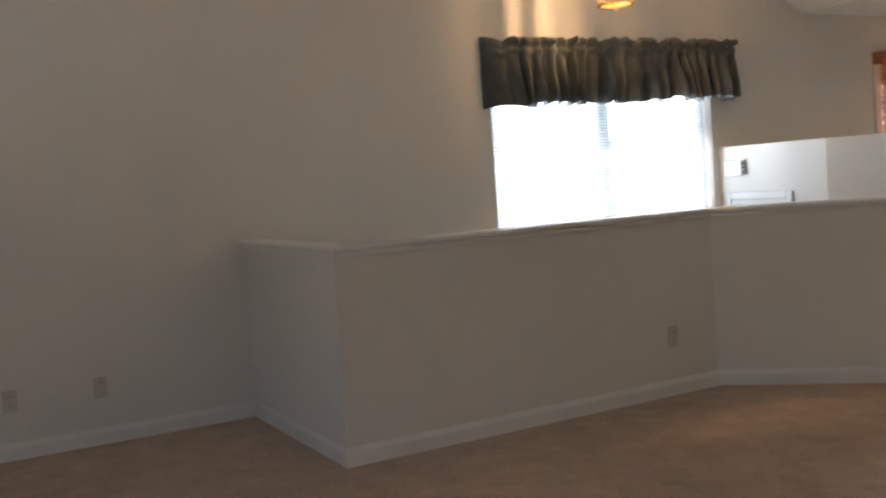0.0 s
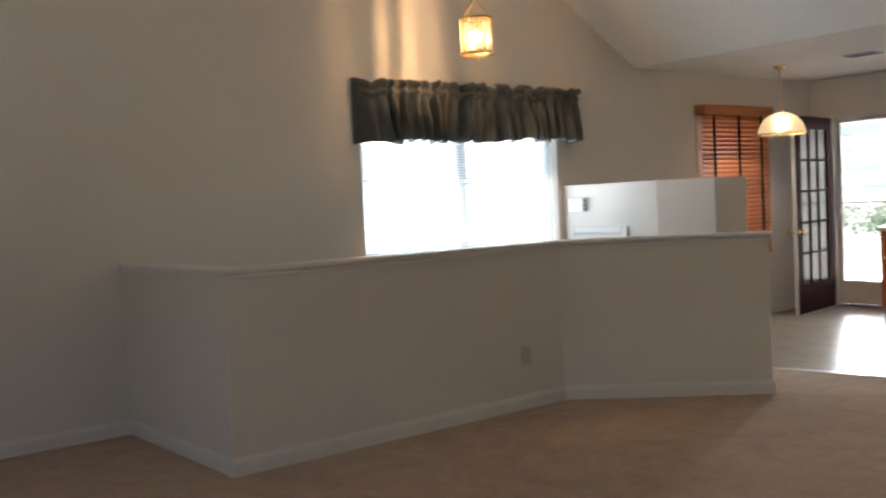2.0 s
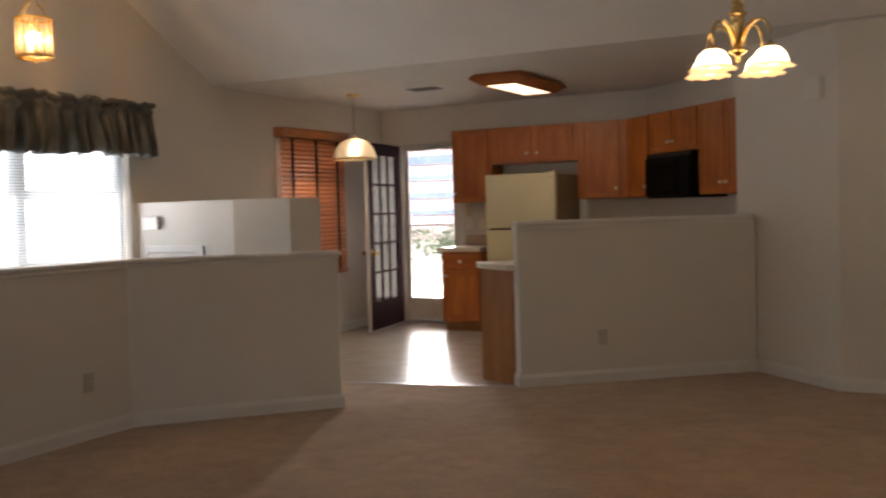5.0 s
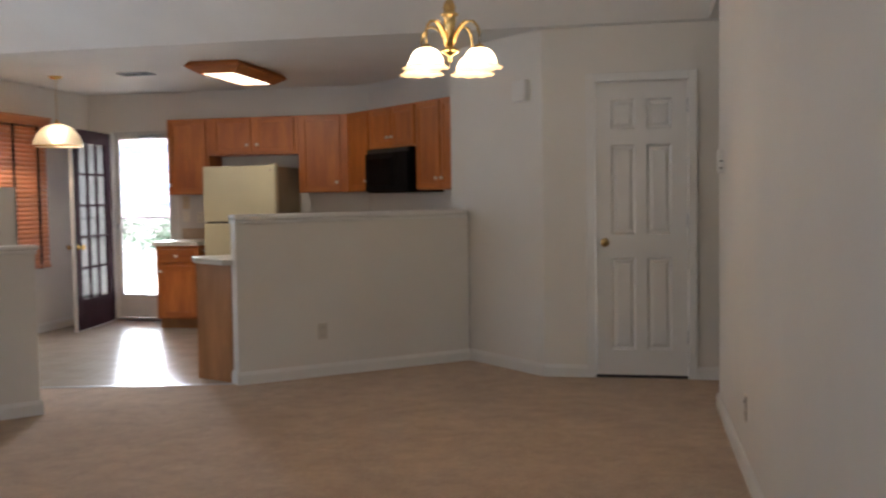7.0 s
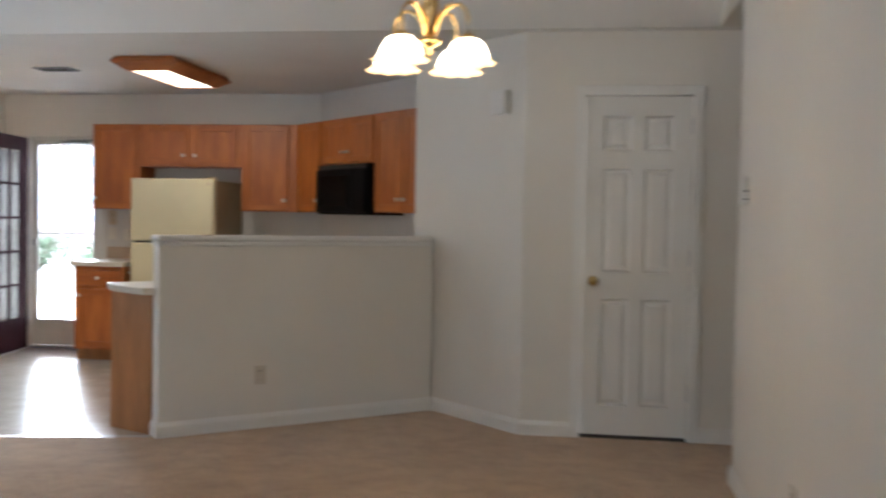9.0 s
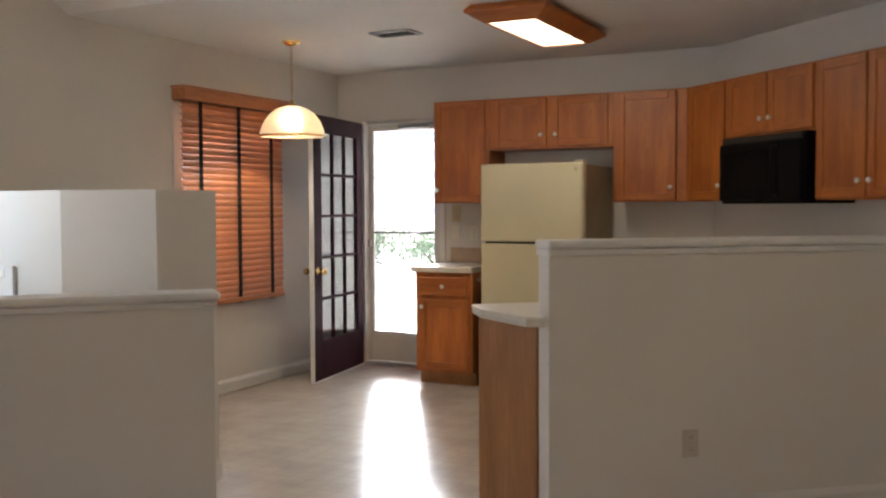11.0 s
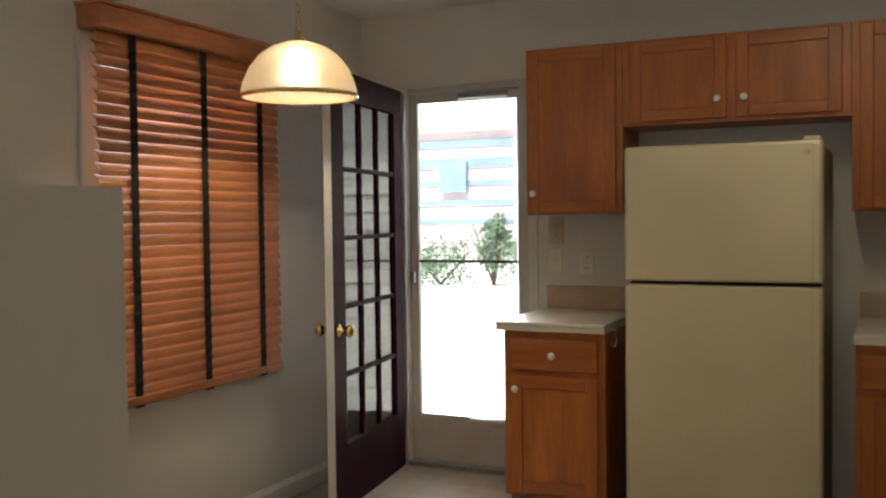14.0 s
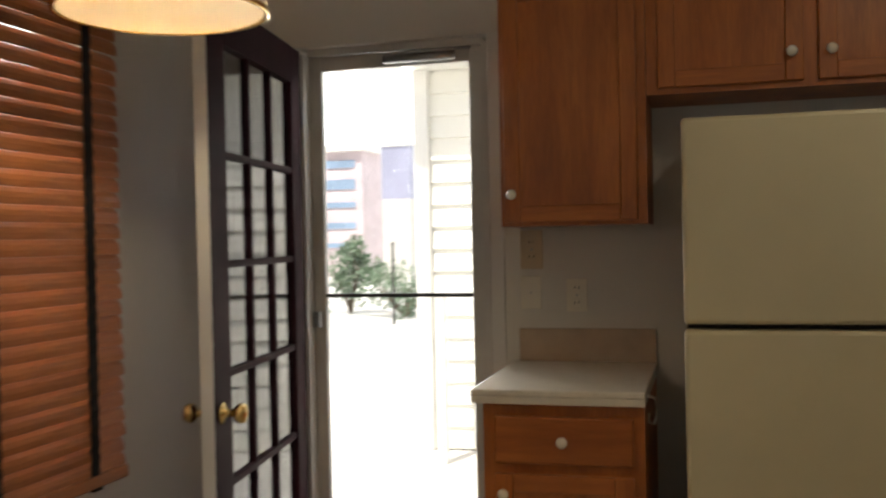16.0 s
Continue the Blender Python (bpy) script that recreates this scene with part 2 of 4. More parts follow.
def lathe(profile, steps=32, bm=None, at=(0, 0, 0), m=None):
    """Turns a profile of (radius, height) round the upright axis."""
    bm = bm or bmesh.new()
    rings = []
    for r, z in profile:
        ring = []
        for k in range(steps):
            a = 2 * math.pi * k / steps
            p = Vector((at[0] + r * math.cos(a), at[1] + r * math.sin(a), at[2] + z))
            ring.append(bm.verts.new(m @ p if m else p))
        rings.append(ring)
    for a, b in zip(rings, rings[1:]):
        for k in range(steps):
            bm.faces.new((a[k], a[(k + 1) % steps], b[(k + 1) % steps], b[k]))
    return bm


def tube(points, radius, steps=10, bm=None):
    """A round rod along points."""
    bm = bm or bmesh.new()
    pts = [Vector(p) for p in points]
    rings = []
    for i, p in enumerate(pts):
        d = (pts[min(i + 1, len(pts) - 1)] - pts[max(i - 1, 0)]).normalized()
        u = d.orthogonal().normalized() if abs(d.z) > 0.999 or i == 0 else (rings_u - d * rings_u.dot(d)).normalized()
        rings_u = u
        w = d.cross(u)
        r = radius[i] if isinstance(radius, (list, tuple)) else radius
        rings.append([bm.verts.new(p + u * r * math.cos(2 * math.pi * k / steps) + w * r * math.sin(2 * math.pi * k / steps)) for k in range(steps)])
    for a, b in zip(rings, rings[1:]):
        for k in range(steps):
            bm.faces.new((a[k], a[(k + 1) % steps], b[(k + 1) % steps], b[k]))
    bm.faces.new(rings[0][::-1])
    bm.faces.new(rings[-1])
    return bm


def part(name, bm, mat, parent=None, label="", smooth=False, m=None):
    me = bpy.data.meshes.new(name)
    if m:
        bmesh.ops.transform(bm, matrix=m, verts=bm.verts)
    bmesh.ops.recalc_face_normals(bm, faces=bm.faces)
    for f in bm.faces:
        f.smooth = smooth
    bm.to_mesh(me)
    bm.free()
    me.materials.append(mat)
    ob = new(name, me)
    if parent:
        ob.parent = parent
    if label:
        ob["label"] = label
    return ob


def thing(name, label, category, group="", m=None):
    ob = new(name)
    if m:
        ob.matrix_world = m
    return tagged(ob, label, category, group)


def structure(name, bm, mat, label, category=""):
    return tagged(part(name, bm, mat), label, category, kind="structure")


def slab_wall(axis, f0, f1, a0, a1, z0, z1, openings=()):
    """A wall between two planes of one axis, with real openings (a0, a1, z0, z1)."""
    aa = sorted({a0, a1, *[v for o in openings for v in o[:2]]})
    zz = sorted({z0, z1, *[v for o in openings for v in o[2:]]})
    bm = bmesh.new()

    def solid(i, k):
        if not (0 <= i < len(aa) - 1 and 0 <= k < len(zz) - 1):
            return False
        am, zm = (aa[i] + aa[i + 1]) / 2, (zz[k] + zz[k + 1]) / 2
        return not any(o[0] < am < o[1] and o[2] < zm < o[3] for o in openings)

    def quad(*ps):
        bm.faces.new([bm.verts.new((f, a, z) if axis == "x" else (a, f, z)) for f, a, z in ps])

    for i in range(len(aa) - 1):
        for k in range(len(zz) - 1):
            if not solid(i, k):
                continue
            p, q, r, s = aa[i], aa[i + 1], zz[k], zz[k + 1]
            quad((f0, p, r), (f0, q, r), (f0, q, s), (f0, p, s))
            quad((f1, p, r), (f1, q, r), (f1, q, s), (f1, p, s))
            if not solid(i - 1, k):
                quad((f0, p, r), (f1, p, r), (f1, p, s), (f0, p, s))
            if not solid(i + 1, k):
                quad((f0, q, r), (f1, q, r), (f1, q, s), (f0, q, s))
            if not solid(i, k - 1):
                quad((f0, p, r), (f1, p, r), (f1, q, r), (f0, q, r))
            if not solid(i, k + 1):
                quad((f0, p, s), (f1, p, s), (f1, q, s), (f0, q, s))
    bmesh.ops.remove_doubles(bm, verts=bm.verts, dist=0.0005)
    return bm


def run_wall(p, q, thick, z0, z1, side=1):
    """An upright wall from p to q in plan; its body lies on the given side (1: left of p to q)."""
    p, q = Vector(p), Vector(q)
    d = (q - p).normalized()
    n = Vector((-d.y, d.x)) * thick * side
    return prism([tuple(p), tuple(q), tuple(q + n), tuple(p + n)], z0, z1)


# ---- the shell ----
WX, NY, EX, SY, CH = -3.16, 10.0, 3.10, -1.6, 2.43
EAVE, PITCH, RIDGE = 7.12, 0.58, 2.8
RZ = CH + PITCH * (EAVE - RIDGE)
LOW = -1.05

structure("wall_west", slab_wall("x", WX - 0.16, WX, SY - 0.16, NY + 0.16, LOW, CH, [(4.12, 6.08, 0.90, 2.08), (8.06, 9.05, 0.72, 2.04)]), PAINT, "painted off-white plaster wall with two windows", "wall")


def gable(x0, x1, y1):
    bm = bmesh.new()
    zs = RZ - PITCH * (RIDGE - SY)
    ze = CH + PITCH * max(0.0, EAVE - y1) + 0.0
    prof = [(SY - 0.16, CH), (y1, CH)] + ([(y1, ze)] if ze > CH + 0.01 else []) + [(RIDGE, RZ), (SY - 0.16, zs + 0.0)]
    prof = [p for i, p in enumerate(prof) if i == 0 or (abs(p[0] - prof[i - 1][0]) + abs(p[1] - prof[i - 1][1]) > 0.02)]
    f = bm.faces.new([bm.verts.new((x0, y, max(z, CH))) for y, z in prof])
    r = bmesh.ops.extrude_face_region(bm, geom=[f])["geom"]
    bmesh.ops.translate(bm, verts=[v for v in r if isinstance(v, bmesh.types.BMVert)], vec=(x1 - x0, 0, 0))
    return bm


structure("wall_west_gable", gable(WX - 0.16, WX, EAVE), PAINT, "painted off-white gable above the window wall", "wall")
structure("wall_east", slab_wall("x", EX, EX + 0.12, SY, 6.334, 0, CH), PAINT, "plain off-white painted wall ending at a hall", "wall")
structure("wall_east_gable", gable(EX, EX + 0.12, EAVE), PAINT, "off-white painted wall above the hall opening", "wall")
structure("wall_south", slab_wall("y", SY - 0.16, SY, WX, EX + 0.12, 0, CH, [(-1.0, 1.4, 0.8, 2.15)]), PAINT, "plain off-white painted wall with a wide window", "wall")
structure("wall_north", slab_wall("y", NY, NY + 0.16, WX, -0.042, 0, CH, [(-2.93, -2.20, 0, 2.03)]), PAINT, "off-white kitchen wall with a garden doorway", "wall")
structure("wall_range", run_wall((-0.042, 10.0), (1.575, 8.383), 0.12, 0, CH), PAINT, "off-white kitchen wall set at an angle", "wall")
structure("wall_diagonal", prism([(1.985, 7.215), (1.187, 8.013), (1.565, 8.391), (1.70, 8.25), (2.10, 7.335), (2.05, 7.215)], 0, CH), PAINT, "off-white angled wall beside the closet", "wall")
structure("wall_closet", slab_wall("y", 7.215, 7.335, 2.05, 4.5, 0, CH, [(2.345, 2.973, 0, 2.05)]), PAINT, "off-white wall with a closet doorway", "wall")
structure("wall_hall", run_wall((EX + 0.12, 6.334), (4.5, 6.334), 0.12, 0, CH, -1), PAINT, "plain off-white hall wall", "wall")
structure("wall_hall_end", slab_wall("x", 4.5, 4.62, 6.2, 7.34, 0, CH), PAINT, "plain off-white end of the hall", "wall")
structure("closet_back", slab_wall("y", 7.9, 8.0, 2.2, 3.3, 0, CH), PAINT, "plain back of the closet", "wall")

# ceilings
structure("ceiling_kitchen", prism([(WX - 0.16, EAVE), (4.62, EAVE), (4.62, NY + 0.16), (WX - 0.16, NY + 0.16)], CH, CH + 0.1), CEIL, "flat white kitchen ceiling", "ceiling")
structure("ceiling_hall", prism([(EX + 0.12, 6.2), (4.62, 6.2), (4.62, EAVE), (EX + 0.12, EAVE)], CH, CH + 0.1), CEIL, "flat white hall ceiling", "ceiling")


def slope(y0, z0, y1, z1):
    bm = bmesh.new()
    q = [(WX - 0.16, y0, z0), (EX + 0.12, y0, z0), (EX + 0.12, y1, z1), (WX - 0.16, y1, z1)]
    f = bm.faces.new([bm.verts.new(p) for p in q])
    r = bmesh.ops.extrude_face_region(bm, geom=[f])["geom"]
    bmesh.ops.translate(bm, verts=[v for v in r if isinstance(v, bmesh.types.BMVert)], vec=(0, 0, 0.12))
    return bm


structure("ceiling_slope_north", slope(EAVE, CH, RIDGE, RZ), CEIL, "white vaulted ceiling slope", "ceiling")
structure("ceiling_slope_south", slope(RIDGE, RZ, SY - 0.16, RZ - PITCH * (RIDGE - SY + 0.16)), CEIL, "white vaulted ceiling slope", "ceiling")

# floors
structure("floor_carpet", prism([(WX, SY), (4.5, SY), (4.5, 7.33), (2.0, 7.33), (1.25, 8.0), (-0.12, 6.70), (-1.78, 6.32), (-0.97, 5.70), (-1.87, 4.74), (-1.87, 2.43), (WX, 2.43)], -0.2, 0.006), CARPET, "worn beige wall-to-wall carpet", "carpet")
structure("floor_vinyl", prism([(WX, 6.60), (-1.80, 6.32), (-0.12, 6.704), (1.246, 8.004), (1.60, 8.4), (-0.10, 10.1), (-2.20, 10.1), (-2.93, 10.16), (WX, 10.0)], -0.2, 0.0), VINYL, "glossy beige patterned vinyl kitchen floor", "floor")
structure("floor_landing", prism([(WX, 2.3), (-0.9, 2.3), (-0.9, 6.9), (WX, 6.9)], LOW - 0.1, LOW), CARPET, "sunken carpeted stair landing", "floor")

# half walls
H1 = 1.0
hw1 = [(WX, 2.372), (-1.812, 2.372), (-1.812, 4.70), (-0.912, 5.642), (-0.999, 5.725), (-1.932, 4.748), (-1.932, 2.492), (WX, 2.492)]
structure("half_wall_stair", prism(hw1, LOW, H1), PAINT, "low off-white painted wall round the stairwell", "half wall")
cap1 = [(WX, 2.35), (-1.79, 2.35), (-1.79, 4.691), (-0.880, 5.643), (-0.998, 5.757), (-1.954, 4.757), (-1.954, 2.514), (WX, 2.514)]
structure("trim_half_wall_stair", prism(cap1, H1, H1 + 0.03, 0.011), TRIM, "white painted cap of the low wall", "trim")
bed1 = [(WX, 2.361), (-1.801, 2.361), (-1.801, 4.696), (-0.897, 5.642), (-0.999, 5.741), (-1.943, 4.752), (-1.943, 2.503), (WX, 2.503)]
structure("trim_cap_moulding_stair", prism(bed1, H1 - 0.022, H1 - 0.001, 0.005), TRIM, "painted moulding under the cap of the low wall", "trim")
structure("wall_entry_closet", prism([(WX, 6.145), (-2.18, 6.145), (-1.755, 6.285), (-1.79, 6.73), (WX, 6.73)], LOW, 1.398), PAINT, "off-white boxed entry closet with a flat top", "wall")
H2 = 1.145
d2 = Vector((1.437, 1.204)).normalized()
n2 = Vector((-d2.y, d2.x))
p2, q2 = Vector((-0.066, 6.652)), Vector((1.345, 7.834))
structure("half_wall_kitchen", prism([tuple(p2), tuple(q2), tuple(q2 + n2 * 0.12), tuple(p2 + n2 * 0.12)], 0, H2), PAINT, "low off-white painted wall beside the kitchen", "half wall")
pc, qc = p2 - d2 * 0.012 - n2 * 0.025, q2 - d2 * 0.015 - n2 * 0.025
structure("trim_half_wall_kitchen", prism([tuple(pc), tuple(qc), tuple(qc + n2 * 0.17), tuple(pc + n2 * 0.17)], H2, H2 + 0.035, 0.012), TRIM, "white painted cap of the low kitchen wall", "trim")
pm, qm = p2 - d2 * 0.008 - n2 * 0.013, q2 - d2 * 0.015 - n2 * 0.013
structure("trim_cap_moulding_kitchen", prism([tuple(pm), tuple(qm), tuple(qm + n2 * 0.146), tuple(pm + n2 * 0.146)], H2 - 0.028, H2 - 0.001, 0.006), TRIM, "painted moulding under the cap of the kitchen wall", "trim")

# ---- baseboards, casings ----


def baseboard(p, q, side=1):
    """A moulded skirting board whose back lies on the line from p to q."""
    p, q = Vector(p), Vector(q)
    d = (q - p).normalized()
    n = Vector((-d.y, d.x)) * side
    prof = [(0.001, 0.0), (0.016, 0.0), (0.016, 0.068), (0.011, 0.080), (0.006, 0.092), (0.001, 0.092)]
    bm = bmesh.new()
    ends = [[bm.verts.new((*(e + n * o), z + 0.002)) for o, z in prof] for e in (p, q)]
    for i in range(len(prof)):
        k = (i + 1) % len(prof)
        bm.faces.new((ends[0][i], ends[0][k], ends[1][k], ends[1][i]))
    bm.faces.new(ends[0])
    bm.faces.new(ends[1][::-1])
    return structure("baseboard", bm, TRIM, "white painted baseboard", "baseboard")


baseboard((WX, SY), (WX, 2.372), -1)
baseboard((WX, 2.372), (-1.812, 2.372), -1)
baseboard((-1.812, 2.358), (-1.812, 4.70), -1)
baseboard((-1.812, 4.70), (-0.912, 5.642), -1)
baseboard((-0.902, 5.632), (-0.999, 5.725), -1)
baseboard(tuple(p2 - d2 * 0.016), tuple(q2), -1)
baseboard(tuple(p2), tuple(p2 + n2 * 0.12), 1)
baseboard((1.345, 7.855), (1.985, 7.215), -1)
baseboard((1.985, 7.215), (2.285, 7.215), -1)
baseboard((3.033, 7.215), (4.5, 7.215), -1)
baseboard((EX, SY), (EX, 6.35), 1)
baseboard((EX, 6.334), (EX + 0.12, 6.334), 1)
baseboard((WX, 6.73), (WX, 9.98), -1)
baseboard((-1.755, 6.285), (-1.79, 6.73), -1)
structure("trim_floor_edge", prism([(-1.76, 6.30), (-0.12, 6.665), (-0.13, 6.705), (-1.77, 6.335)], 0.0, 0.009), STEEL, "thin metal strip between carpet and vinyl", "trim")


def casing(name, x0, x1, top, y, w=0.06, bottom=0.0, mat=TRIM):
    """Door casing standing on a wall that faces south."""
    bm = bmesh.new()
    bm_box(bm, x0 - w, y - 0.018, bottom, x0, y - 0.001, top + w, bevel=0.005)
    bm_box(bm, x1, y - 0.018, bottom, x1 + w, y - 0.001, top + w, bevel=0.005)
    bm_box(bm, x0 + 0.0005, y - 0.0175, top, x1 - 0.0005, y - 0.001, top + w - 0.0005, bevel=0.005)
    return structure(name, bm, mat, "painted door casing", "trim")


casing("trim_closet_door", 2.345, 2.973, 2.05, 7.215, bottom=0.006)
casing("trim_entry_closet", -3.045, -2.525, 1.0, 6.145, 0.055, LOW)

# ---- six-panel closet door ----


def panel_door(name, x0, x1, z0, z1, y, label, knob_left=True, hinges=True):
    """A moulded six-panel leaf facing south."""
    door = tagged(new(name), label, "door", kind="structure")
    w, h = x1 - x0, z1 - z0
    st, mid = 0.105, 0.075
    pw = (w - 2 * st - mid) / 2
    rows = [(0.175 / 2.03, 0.82 / 2.03), (0.98 / 2.03, 1.60 / 2.03), (1.705 / 2.03, 1.915 / 2.03)]
    xs = [(x0 + st, x0 + st + pw), (x1 - st - pw, x1 - st)]
    holes = [(a, b, z0 + r0 * h, z0 + r1 * h) for a, b in xs for r0, r1 in rows]
    part("leaf", slab_wall("y", y, y + 0.035, x0, x1, z0, z1, holes), TRIM, door)
    for a, b, c, d in holes:
        bm = bmesh.new()
        ring = [(0.0, 0.002), (0.012, 0.012), (0.02, 0.013), (0.042, 0.004), (0.046, 0.004)]
        loops = [[bm.verts.new(v) for v in ((a + o, y + dep, c + o), (b - o, y + dep, c + o), (b - o, y + dep, d - o), (a + o, y + dep, d - o))] for o, dep in ring]
        for l0, l1 in zip(loops, loops[1:]):
            for k in range(4):
                bm.faces.new((l0[k], l0[(k + 1) % 4], l1[(k + 1) % 4], l1[k]))
        bm.faces.new(loops[-1])
        part("panel", bm, TRIM, door)
    kx = x0 + 0.06 if knob_left else x1 - 0.06
    turn = Matrix.Translation((kx, y, z0 + 0.92)) @ Matrix.Rotation(radians(90), 4, "X")
    part("knob", lathe([(0.0, 0.0), (0.032, 0.0), (0.032, 0.006), (0.012, 0.012), (0.011, 0.03), (0.022, 0.038), (0.028, 0.052), (0.024, 0.066), (0.0, 0.072)], 20, m=turn), BRASS, door, "polished brass knob", True)
    if hinges:
        for hz in (0.22, 1.02, 1.80):
            bm = bmesh.new()
            bm_box(bm, x1 - 0.004, y - 0.006, z0 + hz, x1 + 0.012, y - 0.001, z0 + hz + 0.09)
            lathe([(0.0, -0.004), (0.006, -0.002), (0.006, 0.092), (0.0, 0.095)], 10, bm, (x1 + 0.003, y - 0.010, z0 + hz))
            part("hinge", bm, STEEL, door, "dull metal hinge")
    return door


# Dark strip that paints in the shaded gap below the closet door.
structure("closet_gap_shade_front", box(2.352, 7.2235, 0.0065, 2.966, 7.250, 0.026), GASKET_AND_SHADE, "dark strip painted for the shaded gap under the closet door", "trim")
panel_door("door_closet", 2.350, 2.968, 0.027, 2.045, 7.222, "closed white six-panel closet door with a brass knob")
structure("door_entry_closet", box(-3.043, 6.135, LOW + 0.01, -2.527, 6.142, 0.995), TRIM, "closed white closet door on the landing", "door")
# Added strip; its dark colour is the shade in the gap behind.
structure("closet_floor_gap_shade", box(2.345, 7.216, -0.01, 2.973, 7.334, 0.008), GASKET_AND_SHADE, "dark strip painted for the shade on the closet threshold", "trim")

# ---- wall fittings ----


IVORY = material("ivory_plastic", (0.62, 0.50, 0.33), 0.4, var=0.04)
BEIGE = material("beige_plastic", (0.56, 0.51, 0.44), 0.4, var=0.04)


def outlet(label, m, h=0.115, w=0.072, mat=None, sockets=True):
    """A cover plate with two sockets; its back lies on the local plane y = 0 and it faces -y."""
    t = thing("wall_outlet", label, "outlet", "wall outlets", m)
    part("cover_plate", box(-w / 2, -0.007, -h / 2, w / 2, -0.0005, h / 2, 0.002), mat or BEIGE, t)
    if sockets:
        for z in (-0.026, 0.026):
            s = part("socket", box(-0.017, -0.0095, z - 0.014, 0.017, -0.0065, z + 0.014, 0.002), mat or BEIGE, t)
            bm = bmesh.new()
            for dx in (-0.007, 0.007):
                bm_box(bm, dx - 0.0012, -0.0101, z - 0.005, dx + 0.0012, -0.0093, z + 0.006)
            part("slot", bm, GASKET_AND_SHADE, s)
    part("screw", lathe([(0, 0), (0.004, 0), (0.003, 0.002), (0, 0.002)], 8, m=Matrix.Translation((0, -0.007, 0)) @ Matrix.Rotation(radians(90), 4, "X")), STEEL, t)
    return t


outlet("beige wall outlet on the window wall", pose(WX, 1.52, 0.315, 0, 0, 90))
outlet("beige wall outlet on the window wall", pose(WX, 1.07, 0.315, 0, 0, 90))
outlet("beige wall outlet low on the stair wall", pose(-1.812, 4.37, 0.335, 0, 0, 90))
outlet("beige wall outlet low on the kitchen half wall", pose(*(p2 + d2 * 0.62), 0.33, 0, 0, math.degrees(math.atan2(d2.y, d2.x))))
outlet("beige wall outlet low on the plain wall", pose(EX, 4.95, 0.31, 0, 0, -90))
outlet("ivory wall outlet above the small counter", pose(-2.055, NY, 1.265, 0, 0, 0), 0.135, 0.078, IVORY)
outlet("white blank plate under the ivory outlet", pose(-2.06, NY, 1.115, 0, 0, 0), 0.115, 0.072, CERAMIC, False)
outlet("white wall outlet above the small counter", pose(-1.90, NY, 1.105, 0, 0, 0), 0.115, 0.072, CERAMIC)


def wall_box(name, label, category, m, w, h, d, slots=3):
    t = thing(name, label, category, "", m)
    part("case", box(-w / 2, -d, -h / 2, w / 2, -0.001, h / 2, 0.006), TRIM, t)
    for k in range(slots):
        z = -h * 0.3 + k * h * 0.3
        part("slot", box(w / 2 - 0.001, -d * 0.8, z - 0.004, w / 2 + 0.0008, -d * 0.25, z + 0.004), GASKET_AND_SHADE, t)
    return t


wall_box("door_chime", "white plastic door chime box on the angled wall", "door chime", pose(1.841, 7.359, 2.022, 0, 0, -45), 0.145, 0.15, 0.05, 0)
wall_box("door_chime", "white plastic chime box above the entry closet", "door chime", pose(-2.985, 6.145, 1.235, 0, 0, 0), 0.16, 0.105, 0.045)
wall_box("thermostat", "small white thermostat on the plain wall", "thermostat", pose(EX, 6.08, 1.455, 0, 0, -90), 0.09, 0.13, 0.03, 2)
wall_box("curtain_bracket", "small brass curtain bracket on the window wall", "bracket", pose(WX, 6.36, 1.98, 0, 0, 90), 0.02, 0.06, 0.04, 0)

# ---- dining window, mini blinds, valance ----
BLINDW = material("white_blind_slat", (0.86, 0.87, 0.88), 0.5, var=0.02, scale=8)
bt = BLINDW.node_tree
tl, mx = bt.nodes.new("ShaderNodeBsdfTranslucent"), bt.nodes.new("ShaderNodeMixShader")
tl.inputs[0].default_value, mx.inputs[0].default_value = (0.9, 0.93, 0.95, 1), 0.5
bt.links.new(bt.nodes["Principled BSDF"].outputs[0], mx.inputs[1])
bt.links.new(tl.outputs[0], mx.inputs[2])
bt.links.new(mx.outputs[0], bt.nodes["Material Output"].inputs["Surface"])


